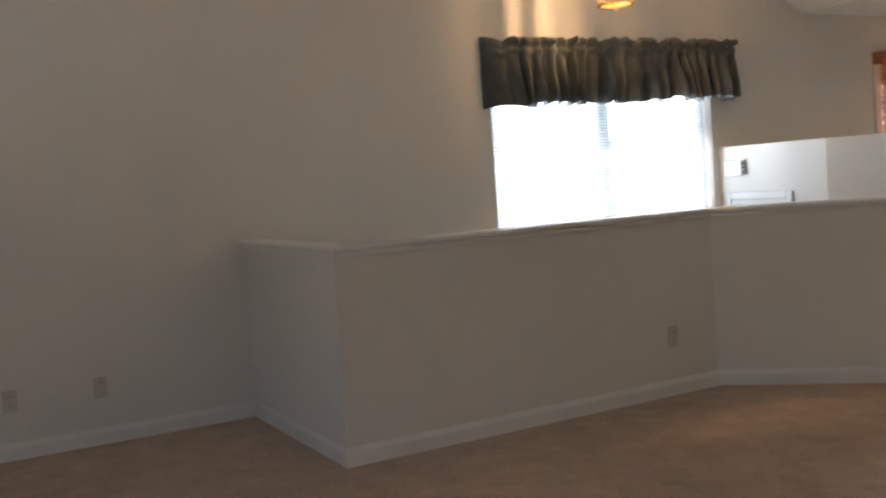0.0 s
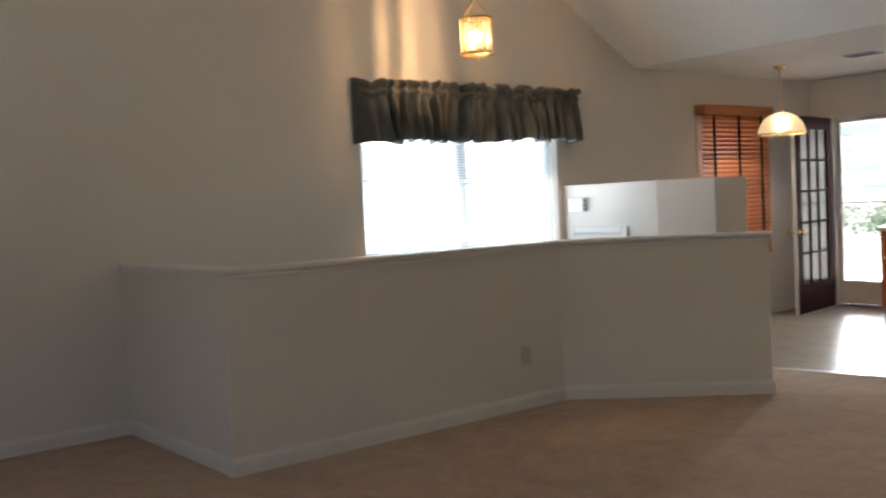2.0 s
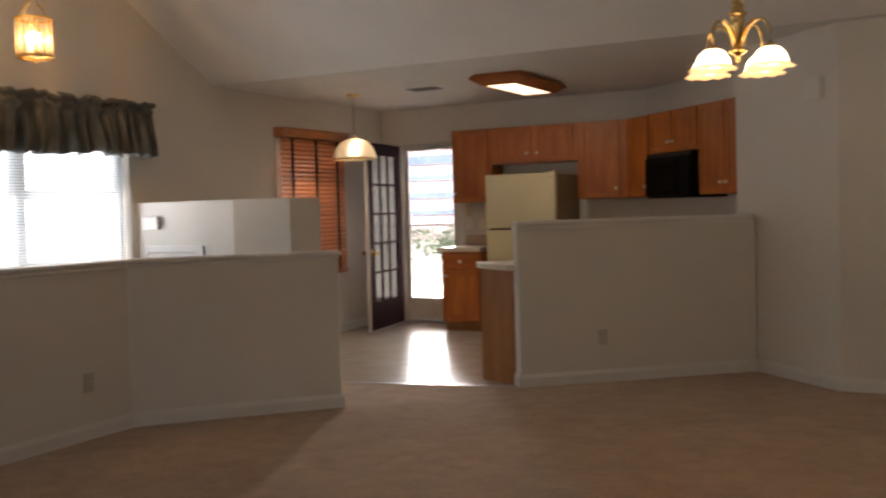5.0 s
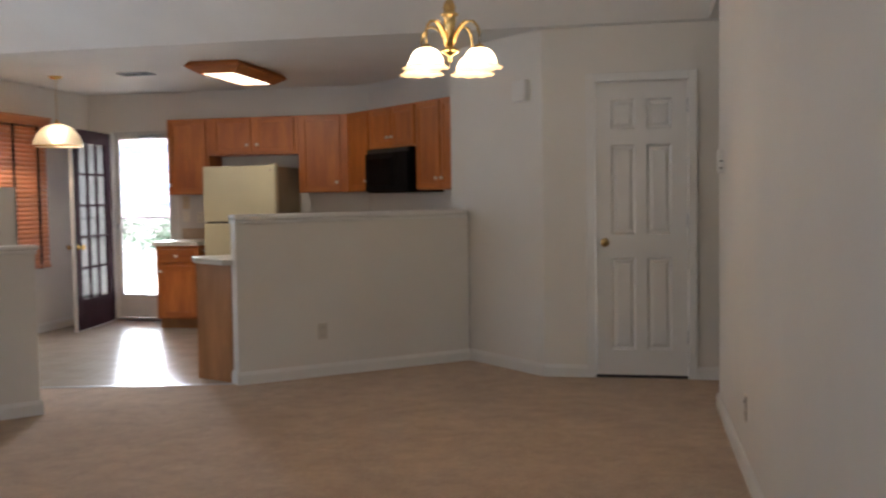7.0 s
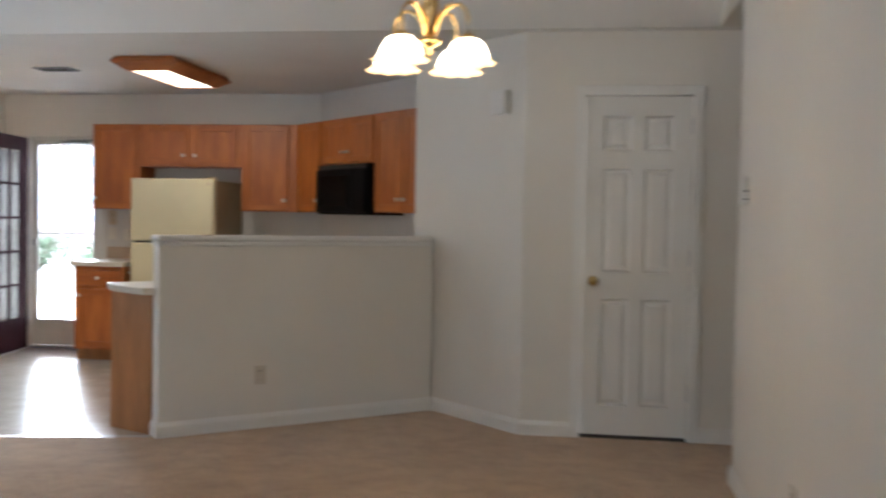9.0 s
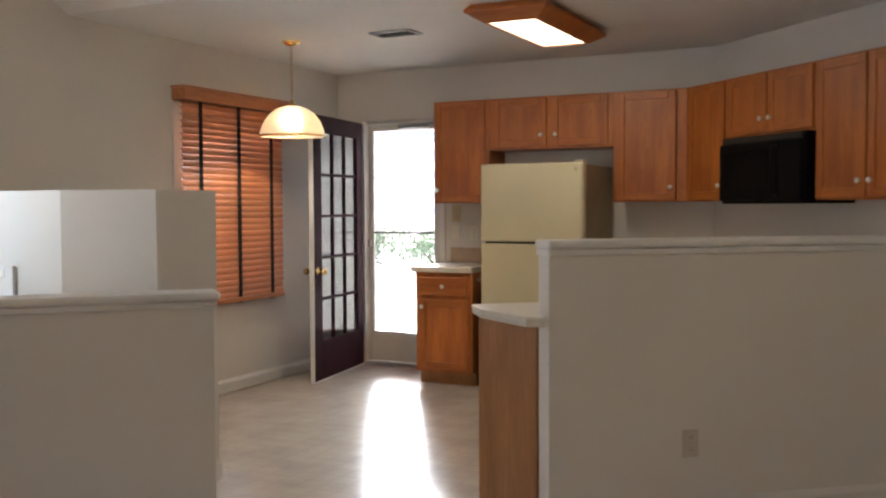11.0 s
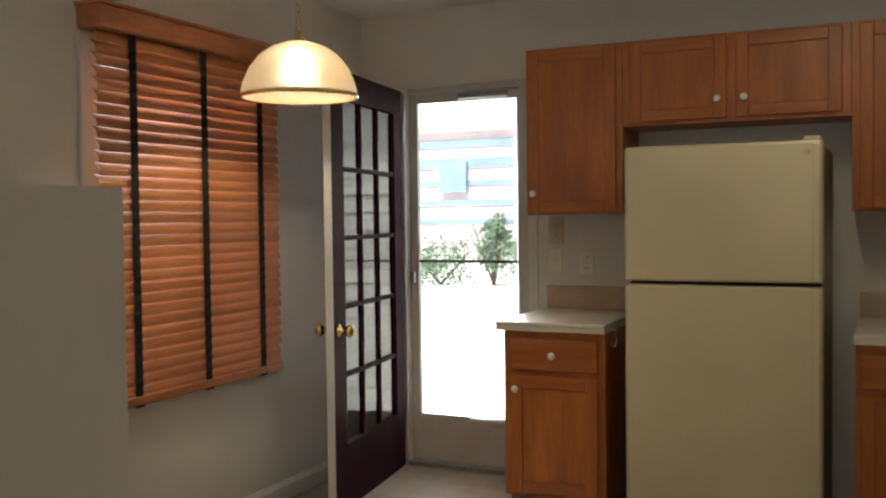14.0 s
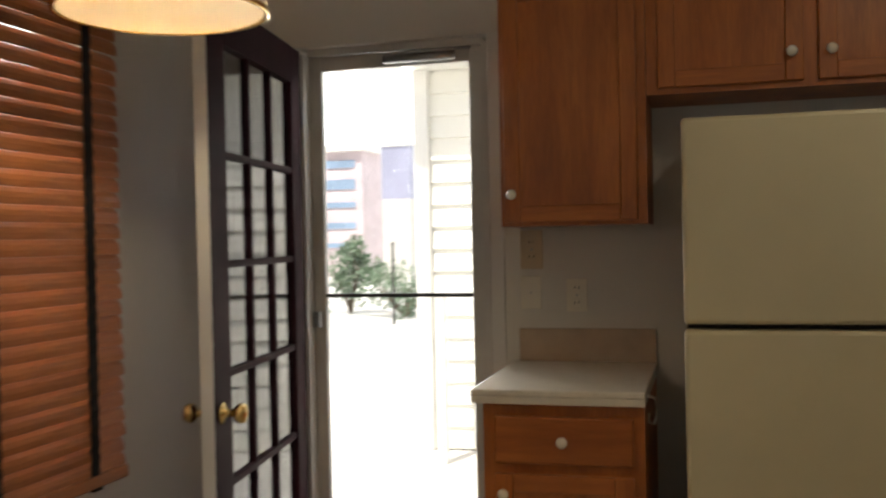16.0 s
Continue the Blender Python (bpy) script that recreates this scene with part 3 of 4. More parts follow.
def west_window(name, label, y0, y1, z0, z1, units):
    win = tagged(new(name), label, "window", kind="structure")
    xo, xi = WX - 0.135, WX - 0.085
    bm = bmesh.new()
    bm_box(bm, xo, y0, z0, xi, y0 + 0.05, z1)
    bm_box(bm, xo, y1 - 0.05, z0, xi, y1, z1)
    bm_box(bm, xo, y0 + 0.05, z0, xi, y1 - 0.05, z0 + 0.05)
    bm_box(bm, xo, y0 + 0.05, z1 - 0.05, xi, y1 - 0.05, z1)
    part("window_frame", bm, TRIM, win)
    part("window_sill", box(WX - 0.085, y0 - 0.001, z0 - 0.0, WX + 0.015, y1 + 0.001, z0 + 0.018, 0.004), TRIM, win)
    w = (y1 - y0 - 0.1) / units
    for u in range(units):
        a, b = y0 + 0.05 + u * w, y0 + 0.05 + (u + 1) * w
        if u:
            part("mullion", box(xo + 0.001, a - 0.035, z0 + 0.05, xi + 0.004, a + 0.035, z1 - 0.05), TRIM, win)
        zm = (z0 + z1) / 2 - 0.02
        for c, d, off in ((z0 + 0.05, zm, 0.0), (zm, z1 - 0.05, 0.012)):
            bm = bmesh.new()
            x = xo + 0.012 + off
            lo, hi = a + (0.036 if u else 0.001), b - (0.036 if u < units - 1 else 0.001)
            bm_box(bm, x, lo, c, x + 0.02, lo + 0.035, d)
            bm_box(bm, x, hi - 0.035, c, x + 0.02, hi, d)
            bm_box(bm, x, lo + 0.035, c, x + 0.02, hi - 0.035, c + 0.035)
            bm_box(bm, x, lo + 0.035, d - 0.035, x + 0.02, hi - 0.035, d)
            s = part("sash", bm, TRIM, win)
            g = part("pane", box(x + 0.008, lo + 0.035, c + 0.035, x + 0.012, hi - 0.035, d - 0.035), CLEAR, s)
            g.visible_shadow = False
    return win


west_window("window_1", "bright double window over the stairwell with white frame", 4.12, 6.08, 0.90, 2.08, 2)
west_window("window_2", "kitchen window behind wooden blinds with white frame", 8.06, 9.05, 0.72, 2.04, 1)

blind = thing("mini_blind", "white slatted mini blind lowered over the dining window", "blind")
part("headrail", box(WX - 0.065, 4.14, 2.04, WX - 0.03, 6.06, 2.075, 0.003), TRIM, blind)
part("bottom_rail", box(WX - 0.06, 4.14, 0.925, WX - 0.035, 6.06, 0.94, 0.003), TRIM, blind)


def slat_mesh(length, depth, thick, crown, mat, name):
    """A curved slat along y, centred on the origin."""
    bm = bmesh.new()
    n = 4
    rows = []
    for side in (0, 1):
        for k in range(n + 1):
            u = k / n * 2 - 1
            z = crown * (1 - u * u) + (thick if side else 0)
            rows.append([bm.verts.new((u * depth / 2, y, z)) for y in (-length / 2, length / 2)])
    top, bot = rows[n + 1:], rows[:n + 1]
    for seq in (top, bot):
        for a, b in zip(seq, seq[1:]):
            bm.faces.new((a[0], a[1], b[1], b[0]))
    for a, b in ((top[0], bot[0]), (top[-1], bot[-1])):
        bm.faces.new((a[0], a[1], b[1], b[0]))
    for e in (0, 1):
        bm.faces.new([r[e] for r in top] + [r[e] for r in reversed(bot)])
    bmesh.ops.recalc_face_normals(bm, faces=bm.faces)
    me = bpy.data.meshes.new(name)
    bm.to_mesh(me)
    bm.free()
    me.materials.append(mat)
    return me


mini = slat_mesh(1.92, 0.027, 0.0008, 0.002, BLINDW, "slat")
for k in range(52):
    s = new("slat", mini)
    s.parent = blind
    s.matrix_world = pose(WX - 0.0475, 5.10, 0.955 + k * 0.0208, 0, -28, 0)
for y in (4.40, 5.10, 5.80):
    part("ladder_cord", tube([(WX - 0.034, y, 0.93), (WX - 0.034, y, 2.05)], 0.0012, 6), TRIM, blind)

FABRIC = material("slate_green_fabric", (0.085, 0.085, 0.070), 0.5, var=0.22, scale=5, bump=0.3, bump_scale=300, second=(0.030, 0.037, 0.037))
FABRIC.node_tree.nodes["Principled BSDF"].inputs["Sheen Weight"].default_value = 0.25
val = thing("window_valance", "dark slate-green gathered fabric valance over the dining window", "curtain")
rng = random.Random(4)
y0, y1, NV, NR = 4.055, 6.285, 460, 30
ph = [rng.uniform(0, 6.28) for _ in range(8)]


def gather(y):
    """Folds of the gathered cloth, -1 to 1, uneven along the rod."""
    u = y + 0.034 * math.sin(5.1 * y + ph[0]) + 0.016 * math.sin(13 * y + ph[1])
    w = 0.62 * math.sin(58 * u + ph[2]) + 0.34 * math.sin(37 * u + ph[3]) + 0.22 * math.sin(101 * u + ph[4])
    return math.copysign(abs(w) ** 0.75, w)


def ruffle(y):
    """Puffs of the heading above the rod, 0 to 1."""
    return abs(math.sin(11.5 * (y + 0.05 * math.sin(7 * y + ph[6])) + ph[5])) ** 0.6


bm = bmesh.new()
cols = []
for i in range(NV + 1):
    y = y0 + (y1 - y0) * i / NV
    edge = min(1.0, (y - y0) / 0.16, (y1 - y) / 0.05)
    flat = min(1.0, max(0.10, (y - y0 - 0.10) / 0.20))
    top = 2.172 + 0.034 * ruffle(y) + 0.010 * gather(y * 0.7 + 1)
    hem = 1.748 + 0.022 * (y - y0) / 2.3 + 0.008 * math.sin(17 * y + ph[6]) + 0.014 * gather(y) * flat
    col = []
    for r in range(NR + 1):
        v = r / NR
        z = top + (hem - top) * v
        lean = 0.055 * math.sin(4.3 * y + ph[7]) + 0.025 * math.sin(17 * y + ph[1])
        g = gather(y + lean * max(0.0, v - 0.26)) * flat
        if v < 0.13:
            amp, base = 0.030, 0.030 * ruffle(y) * math.sin(v / 0.13 * math.pi)
        elif v < 0.26:
            amp, base = 0.012, 0.022 * math.sin((v - 0.13) / 0.13 * math.pi) - 0.012
        else:
            amp, base = 0.020 + 0.046 * min(1, (v - 0.26) / 0.55), 0.010 * (v - 0.26) - 0.010
        crumple = 0.010 * math.sin(23 * z + 19 * y + ph[3]) * math.sin(31 * y + ph[0]) * flat
        x = WX + 0.012 + (0.105 + base + amp * g + crumple) * max(0.0, edge) ** 0.45
        col.append(bm.verts.new((x, y, z)))
    cols.append(col)
for a, b in zip(cols, cols[1:]):
    for r in range(NR):
        bm.faces.new((a[r], b[r], b[r + 1], a[r + 1]))
cloth = part("cloth", bm, FABRIC, val, smooth=True)
so = cloth.modifiers.new("thick", "SOLIDIFY")
so.thickness = 0.004
part("rod", tube([(WX + 0.06, y0 + 0.05, 2.105), (WX + 0.06, y1 - 0.03, 2.105)], 0.008, 10), TRIM, val)
for y in (y0 + 0.05, y1 - 0.03):
    part("bracket", box(WX + 0.0005, y - 0.012, 2.085, WX + 0.066, y + 0.012, 2.125), TRIM, val)

# ---- wooden blind at the kitchen window ----


def random_tint(m, amount):
    """Lets each piece differ a little in tone."""
    nt = m.node_tree
    b = nt.nodes["Principled BSDF"]
    src = b.inputs["Base Color"].links[0].from_socket
    info = nt.nodes.new("ShaderNodeObjectInfo")
    hsv = nt.nodes.new("ShaderNodeHueSaturation")
    mr = nt.nodes.new("ShaderNodeMapRange")
    mr.inputs["To Min"].default_value, mr.inputs["To Max"].default_value = 1 - amount, 1 + amount
    nt.links.new(info.outputs["Random"], mr.inputs["Value"])
    nt.links.new(mr.outputs[0], hsv.inputs["Value"])
    nt.links.new(src, hsv.inputs["Color"])
    nt.links.new(hsv.outputs[0], b.inputs["Base Color"])
    return m


SLATWOOD = random_tint(wood("cherry_slat", (0.43, 0.170, 0.067), (0.34, 0.127, 0.048), axis="y", rough=0.35, ring=14), 0.12)
TAPE = material("black_tape", (0.012, 0.011, 0.012), 0.9, var=0.1, scale=60, bump=0.3, bump_scale=400)
bm = bmesh.new()
bm_box(bm, WX + 0.0005, 7.965, 0.70, WX + 0.018, 8.058, 2.02, bevel=0.004)
bm_box(bm, WX + 0.0005, 9.052, 0.70, WX + 0.018, 9.085, 2.02, bevel=0.004)
structure("trim_kitchen_window", bm, TRIM, "white casing beside the kitchen window", "trim")
wb = thing("wooden_blind", "reddish wooden slatted blind with black cloth tapes, lowered", "blind")
BY0, BY1, BX = 7.99, 9.095, WX + 0.055
part("cornice", box(WX + 0.001, 7.965, 2.025, WX + 0.115, 9.125, 2.105, 0.006), SLATWOOD, wb)
part("cornice_lip", box(WX + 0.0005, 7.955, 2.105, WX + 0.125, 9.135, 2.118, 0.003), SLATWOOD, wb)
part("bottom_rail", box(BX - 0.028, BY0, 0.644, BX + 0.028, BY1, 0.682, 0.007), SLATWOOD, wb)
ws = slat_mesh(BY1 - BY0, 0.0545, 0.003, 0.010, SLATWOOD, "slat")
for k in range(31):
    s = new("slat", ws)
    s.parent = wb
    s.matrix_world = pose(BX + rng.uniform(-0.001, 0.001), (BY0 + BY1) / 2 + rng.uniform(-0.003, 0.003), 0.700 + k * 0.0435, rng.uniform(-0.2, 0.2), 62.5 + rng.uniform(-0.6, 0.6), 0)
for y in (8.16, 8.565, 8.945):
    bm = bmesh.new()
    ring = []
    for k in range(64):
        z = 0.640 + k * (2.03 - 0.640) / 63
        x = BX + 0.0225 + 0.004 * math.sin(k * 2 * math.pi / 2.0 + 0.5) * (1 if k > 2 else 0)
        ring.append([bm.verts.new((x + o, y + s, z)) for o, s in ((0, -0.019), (0.0015, -0.019), (0.0015, 0.019), (0, 0.019))])
    for a, b in zip(ring, ring[1:]):
        for q in range(4):
            bm.faces.new((a[q], a[(q + 1) % 4], b[(q + 1) % 4], b[q]))
    bm_box(bm, BX - 0.03, y - 0.019, 0.640, BX + 0.031, y + 0.019, 0.648)
    part("tape", bm, TAPE, wb, "black cloth tape")

# ---- cabinets ----
KITCHEN = "oak kitchen cabinets"


def knob(parent, x, y, z):
    turn = Matrix.Translation((x, y, z)) @ Matrix.Rotation(radians(90), 4, "X")
    part("knob", lathe([(0, 0), (0.007, 0), (0.006, 0.010), (0.014, 0.015), (0.0165, 0.021), (0.012, 0.027), (0, 0.029)], 16, m=turn), CERAMIC, parent, "cream ceramic knob", True)


def cabinet_front(cab, kind, x0, x1, z0, z1, kx=None, kz=None):
    """A framed oak door or a drawer front; the cabinet's face lies on y = 0."""
    f, t = 0.052, 0.019
    if kind == "drawer":
        d = part("drawer_front", box(x0, -t, z0, x1, -0.001, z1, 0.006), OAK_H, cab)
    else:
        d = part("door", box(x0 + f - 0.002, -t + 0.009, z0 + f - 0.002, x1 - f + 0.002, -0.003, z1 - f + 0.002, 0.003), OAK, cab)
        for a, b in ((x0, x0 + f), (x1 - f, x1)):
            part("stile", box(a, -t, z0, b, -0.001, z1, 0.004), OAK, d)
        for a, b in ((z0, z0 + f), (z1 - f, z1)):
            part("rail", box(x0 + f, -t + 0.0005, a, x1 - f, -0.001, b, 0.004), OAK_H, d)
    knob(d, kx if kx is not None else (x0 + x1) / 2, -t - 0.001, kz if kz is not None else (z0 + z1) / 2)
    return d


def cabinet(label, m, w, z0, z1, depth, fronts, toe=0.0, m_body=None):
    cab = thing("kitchen_cabinet", label, "cabinet", KITCHEN, m)
    part("body", box(0, 0, z0 + toe, w, depth, z1), m_body or OAK, cab)
    if toe:
        part("toe_kick", box(0.004, 0.06, z0 + 0.001, w - 0.004, depth, z0 + toe), OAK_P, cab)
    for fr in fronts:
        cabinet_front(cab, *fr)
    return cab


UZ0, UZ1, UY = 1.343, 2.116, 9.69
cabinet("tall honey-oak wall cabinet beside the garden door", pose(-2.095, UY, 0), 0.458, UZ0, UZ1, 0.308, [("door", 0.012, 0.430, UZ0 + 0.012, UZ1 - 0.012, 0.04, UZ0 + 0.10)])
cabinet("short honey-oak wall cabinet above the refrigerator", pose(-1.635, UY, 0), 0.950, 1.735, UZ1, 0.308, [("door", 0.035, 0.455, 1.752, UZ1 - 0.012, 0.42, 1.835), ("door", 0.495, 0.915, 1.752, UZ1 - 0.012, 0.53, 1.835)])
cabinet("tall honey-oak wall cabinet beside the refrigerator", pose(-0.683, UY, 0), 0.513, UZ0, UZ1, 0.308, [("door", 0.030, 0.440, UZ0 + 0.012, UZ1 - 0.012, 0.408, UZ0 + 0.10)])
RM = pose(-0.170, UY, 0, 0, 0, -45)


def along(s):
    return RM @ Matrix.Translation((s, 0, 0))


cabinet("narrow honey-oak wall cabinet in the kitchen corner", along(0.002), 0.452, UZ0, UZ1, 0.30, [("door", 0.030, 0.435, UZ0 + 0.012, UZ1 - 0.012, 0.405, UZ0 + 0.10)])
cabinet("short honey-oak wall cabinet above the microwave", along(0.457), 0.820, 1.735, UZ1, 0.30, [("door", 0.015, 0.402, 1.750, UZ1 - 0.012, 0.37, 1.835), ("door", 0.416, 0.805, 1.750, UZ1 - 0.012, 0.45, 1.835)])
cabinet("honey-oak wall cabinet beside the microwave", along(1.280), 0.850, UZ0, UZ1, 0.30, [("door", 0.015, 0.388, UZ0 + 0.012, UZ1 - 0.012, 0.355, UZ0 + 0.10), ("door", 0.402, 0.835, UZ0 + 0.012, UZ1 - 0.012, 0.435, UZ0 + 0.10)])

BY = 9.375
cabinet("honey-oak base cabinet with one drawer and one door", pose(-2.095, BY, 0), 0.458, 0.0, 0.834, 0.62, [("drawer", 0.035, 0.428, 0.665, 0.800), ("door", 0.035, 0.428, 0.120, 0.635, 0.062, 0.58)], toe=0.10)
cabinet("honey-oak base cabinet beside the refrigerator", pose(-0.660, BY, 0), 0.300, 0.0, 0.834, 0.62, [("drawer", 0.022, 0.282, 0.665, 0.800), ("door", 0.022, 0.282, 0.120, 0.635, 0.25, 0.58)], toe=0.10)
corner = thing("kitchen_cabinet", "honey-oak corner base cabinet under the laminate counter", "cabinet", KITCHEN)
part("body", prism([(-0.358, 9.377), (-0.27, 9.377), (0.25, 8.857), (0.70, 9.255), (-0.045, 9.995), (-0.358, 9.995)], 0.10, 0.834), OAK, corner)
part("toe_kick", prism([(-0.355, 9.44), (-0.25, 9.44), (0.26, 8.93), (0.66, 9.26), (-0.05, 9.99), (-0.355, 9.99)], 0.001, 0.10), OAK_P, corner)

pen = thing("kitchen_cabinet", "oak peninsula base behind the kitchen half wall", "cabinet", KITCHEN)
hb = p2 + n2 * 0.123
pa = Vector((-0.478, 6.914))
part("end_panel", prism([(hb.x - 0.006, hb.y - 0.010), (pa.x - 0.006, pa.y - 0.010), (pa.x, pa.y - 0.0005), (hb.x, hb.y - 0.0005)], 0.002, 0.833), OAK_P, pen, "plain oak end panel")
part("body", prism([(hb.x, hb.y), (hb + d2 * 1.25)[:], (pa + d2 * 1.15)[:], (pa.x, pa.y)], 0.001, 0.834), OAK_P, pen)


def counter(label, poly, splash=None):
    t = thing("countertop", label, "countertop")
    part("top", prism(poly, 0.856, 0.876, 0.005), LAMINATE, t)
    c = Vector((sum(p[0] for p in poly) / len(poly), sum(p[1] for p in poly) / len(poly)))
    part("edge_band", prism([tuple(c + (Vector(p) - c) * 0.994) for p in poly], 0.836, 0.856), LAMINATE, t)
    for s in splash or ():
        part("backsplash", box(*s, bevel=0.003), TAN, t, "tan backsplash strip")
    return t


counter("white laminate countertop on the small base cabinet", [(-2.125, 9.345), (-1.632, 9.345), (-1.632, 9.999), (-2.125, 9.999)], [(-2.10, 9.978, 0.877, -1.635, 9.998, 0.99)])
counter("white laminate corner countertop with a tan backsplash", [(-0.665, 9.345), (-0.285, 9.345), (0.25, 8.81), (0.72, 9.235), (-0.05, 9.996), (-0.665, 9.996)], [(-0.66, 9.974, 0.877, -0.052, 9.994, 0.99)])
tip = Vector((-0.562, 7.00))
counter("cream laminate peninsula countertop with a clipped corner", [(-0.082, 6.636), (-0.150, 6.612), (-0.445, 6.83), (tip.x, tip.y), (tip + d2 * 1.15)[:], (hb + d2 * 1.25)[:], (hb.x - 0.002, hb.y + 0.001)])

# ---- refrigerator ----
fr = thing("refrigerator", "almond top-freezer refrigerator between oak cabinets", "refrigerator")
FX0, FX1, FY = -1.524, -0.767, 9.272
part("body", box(FX0 + 0.004, FY + 0.075, 0.03, FX1 - 0.004, 9.97, 1.600, 0.006), ALMOND_SHADED, fr, "textured almond body, darkened for its shaded sides")
fz = part("freezer_door", box(FX0, FY, 1.070, FX1, FY + 0.066, 1.612, 0.012), ALMOND, fr)
fd = part("refrigerator_door", box(FX0, FY, 0.072, FX1, FY + 0.066, 1.055, 0.012), ALMOND, fr)
part("gasket", box(FX0 + 0.01, FY + 0.0665, 0.12, FX1 - 0.01, FY + 0.0745, 1.606), GASKET_AND_SHADE, fr)
part("handle", box(FX1 - 0.036, FY - 0.012, 1.078, FX1 - 0.008, FY - 0.0005, 1.600, 0.004), ALMOND, fz, "moulded almond edge handle")
part("handle", box(FX1 - 0.036, FY - 0.012, 0.45, FX1 - 0.008, FY - 0.0005, 1.046, 0.004), ALMOND, fd, "moulded almond edge handle")
part("badge", box(FX1 - 0.066, FY - 0.002, 1.556, FX1 - 0.044, FY + 0.0005, 1.578), TAN, fz, "small square tan badge")
part("hinge_cap", box(FX1 - 0.07, FY + 0.01, 1.6125, FX1 - 0.01, FY + 0.10, 1.628, 0.004), ALMOND, fr)
# Shade under the refrigerator is put into the grille's colour.
gr = part("kick_grille", box(FX0 + 0.02, FY + 0.05, 0.003, FX1 - 0.02, FY + 0.075, 0.066), GASKET_AND_SHADE, fr, "kick grille coloured near-black for the shade below the doors")
for k in range(3):
    part("vent_slat", box(FX0 + 0.05, FY + 0.0475, 0.014 + k * 0.018, FX1 - 0.05, FY + 0.0505, 0.020 + k * 0.018), ALMOND_SHADED, gr)
ck = thing("cord_clip", "white plastic cord clip beside the small cabinet", "clip", "", pose(-1.634, 9.46, 0.80))
part("clip", tube([(0.001, 0.0, 0.05), (0.02, 0.0, 0.045), (0.026, 0.0, 0.0), (0.018, 0.0, -0.03), (0.004, 0.0, -0.025), (0.003, 0.0, 0.0)], 0.004, 8), CERAMIC, ck, smooth=True)

# ---- microwave ----
mw = thing("microwave_oven", "black over-the-range microwave oven under a short cabinet", "microwave", "", along(0.480))
part("case", box(0.0, -0.055, 1.325, 0.772, 0.30, 1.733, 0.006), BLACK, mw)
md = part("door", box(0.006, -0.078, 1.345, 0.572, -0.056, 1.690, 0.005), BLACK, mw)
part("window", box(0.075, -0.0795, 1.395, 0.485, -0.0775, 1.640), material("dark_glass", (0.003, 0.003, 0.004), 0.25, spec=0.15), md)
part("handle", tube([(0.548, -0.079, 1.37), (0.548, -0.105, 1.39), (0.548, -0.105, 1.645), (0.548, -0.079, 1.665)], 0.008, 10), BLACK, md, smooth=True)
part("control_panel", box(0.580, -0.078, 1.345, 0.766, -0.056, 1.690, 0.004), BLACK, mw)
for k in range(4):
    part("vent_slat", box(0.02, -0.062, 1.697 + k * 0.008, 0.752, -0.0545, 1.701 + k * 0.008), GASKET_AND_SHADE, mw)

# ---- garden door ----
fdoor = thing("french_door", "plum-painted fifteen-pane glazed door standing wide open", "door", "", pose(-2.913, 9.950, 0.012, 0, 0, -81.8))
DW, DH, DT = 0.945, 1.995, 0.018
for a, b in ((0.0, 0.125), (0.80, DW - 0.003)):
    part("stile", box(a, -DT, 0, b, DT, DH, 0.003), PLUM, fdoor)
part("top_rail", box(0.125, -DT + 0.0005, 1.865, 0.80, DT - 0.0005, DH), PLUM, fdoor)
part("bottom_rail", box(0.125, -DT + 0.0005, 0, 0.80, DT - 0.0005, 0.295), PLUM, fdoor)
part("edge_strip", box(DW - 0.003, -DT, 0, DW, DT, DH), TRIM, fdoor, "unpainted white door edge")
# Thin white strip along the foot of the leaf.
part("foot_strip", box(0.004, -DT + 0.002, -0.009, DW - 0.004, DT - 0.002, -0.0005), TRIM, fdoor, "white strip along the foot of the door")
LEAFGLASS = glass("door_glass", (0.62, 0.62, 0.66))
gx, gz = (0.80 - 0.125) / 3, (1.865 - 0.295) / 5
for k in (1, 2):
    part("muntin", box(0.125 + k * gx - 0.011, -0.014, 0.295, 0.125 + k * gx + 0.011, 0.014, 1.865, 0.004), PLUM, fdoor)
for k in range(1, 5):
    part("muntin", box(0.125, -0.0135, 0.295 + k * gz - 0.011, 0.80, 0.0135, 0.295 + k * gz + 0.011, 0.004), PLUM, fdoor)
for i in range(3):
    for k in range(5):
        part("pane", box(0.125 + i * gx + 0.009, -0.002, 0.295 + k * gz + 0.009, 0.125 + (i + 1) * gx - 0.009, 0.002, 0.295 + (k + 1) * gz - 0.009), LEAFGLASS, fdoor)
for sgn in (1, -1):
    turn = Matrix.Translation((0.885, DT * sgn, 0.825)) @ Matrix.Rotation(radians(-90 * sgn), 4, "X")
    part("knob", lathe([(0.0, 0.0), (0.03, 0.0), (0.03, 0.006), (0.012, 0.012), (0.011, 0.034), (0.022, 0.040), (0.029, 0.054), (0.024, 0.068), (0.0, 0.073)], 20, m=turn), BRASS, fdoor, "polished brass knob", True)
for z in (0.2, 0.98, 1.72):
    part("hinge", tube([(-0.006, DT + 0.004, z), (-0.006, DT + 0.004, z + 0.09)], 0.007, 8), STEEL, fdoor)

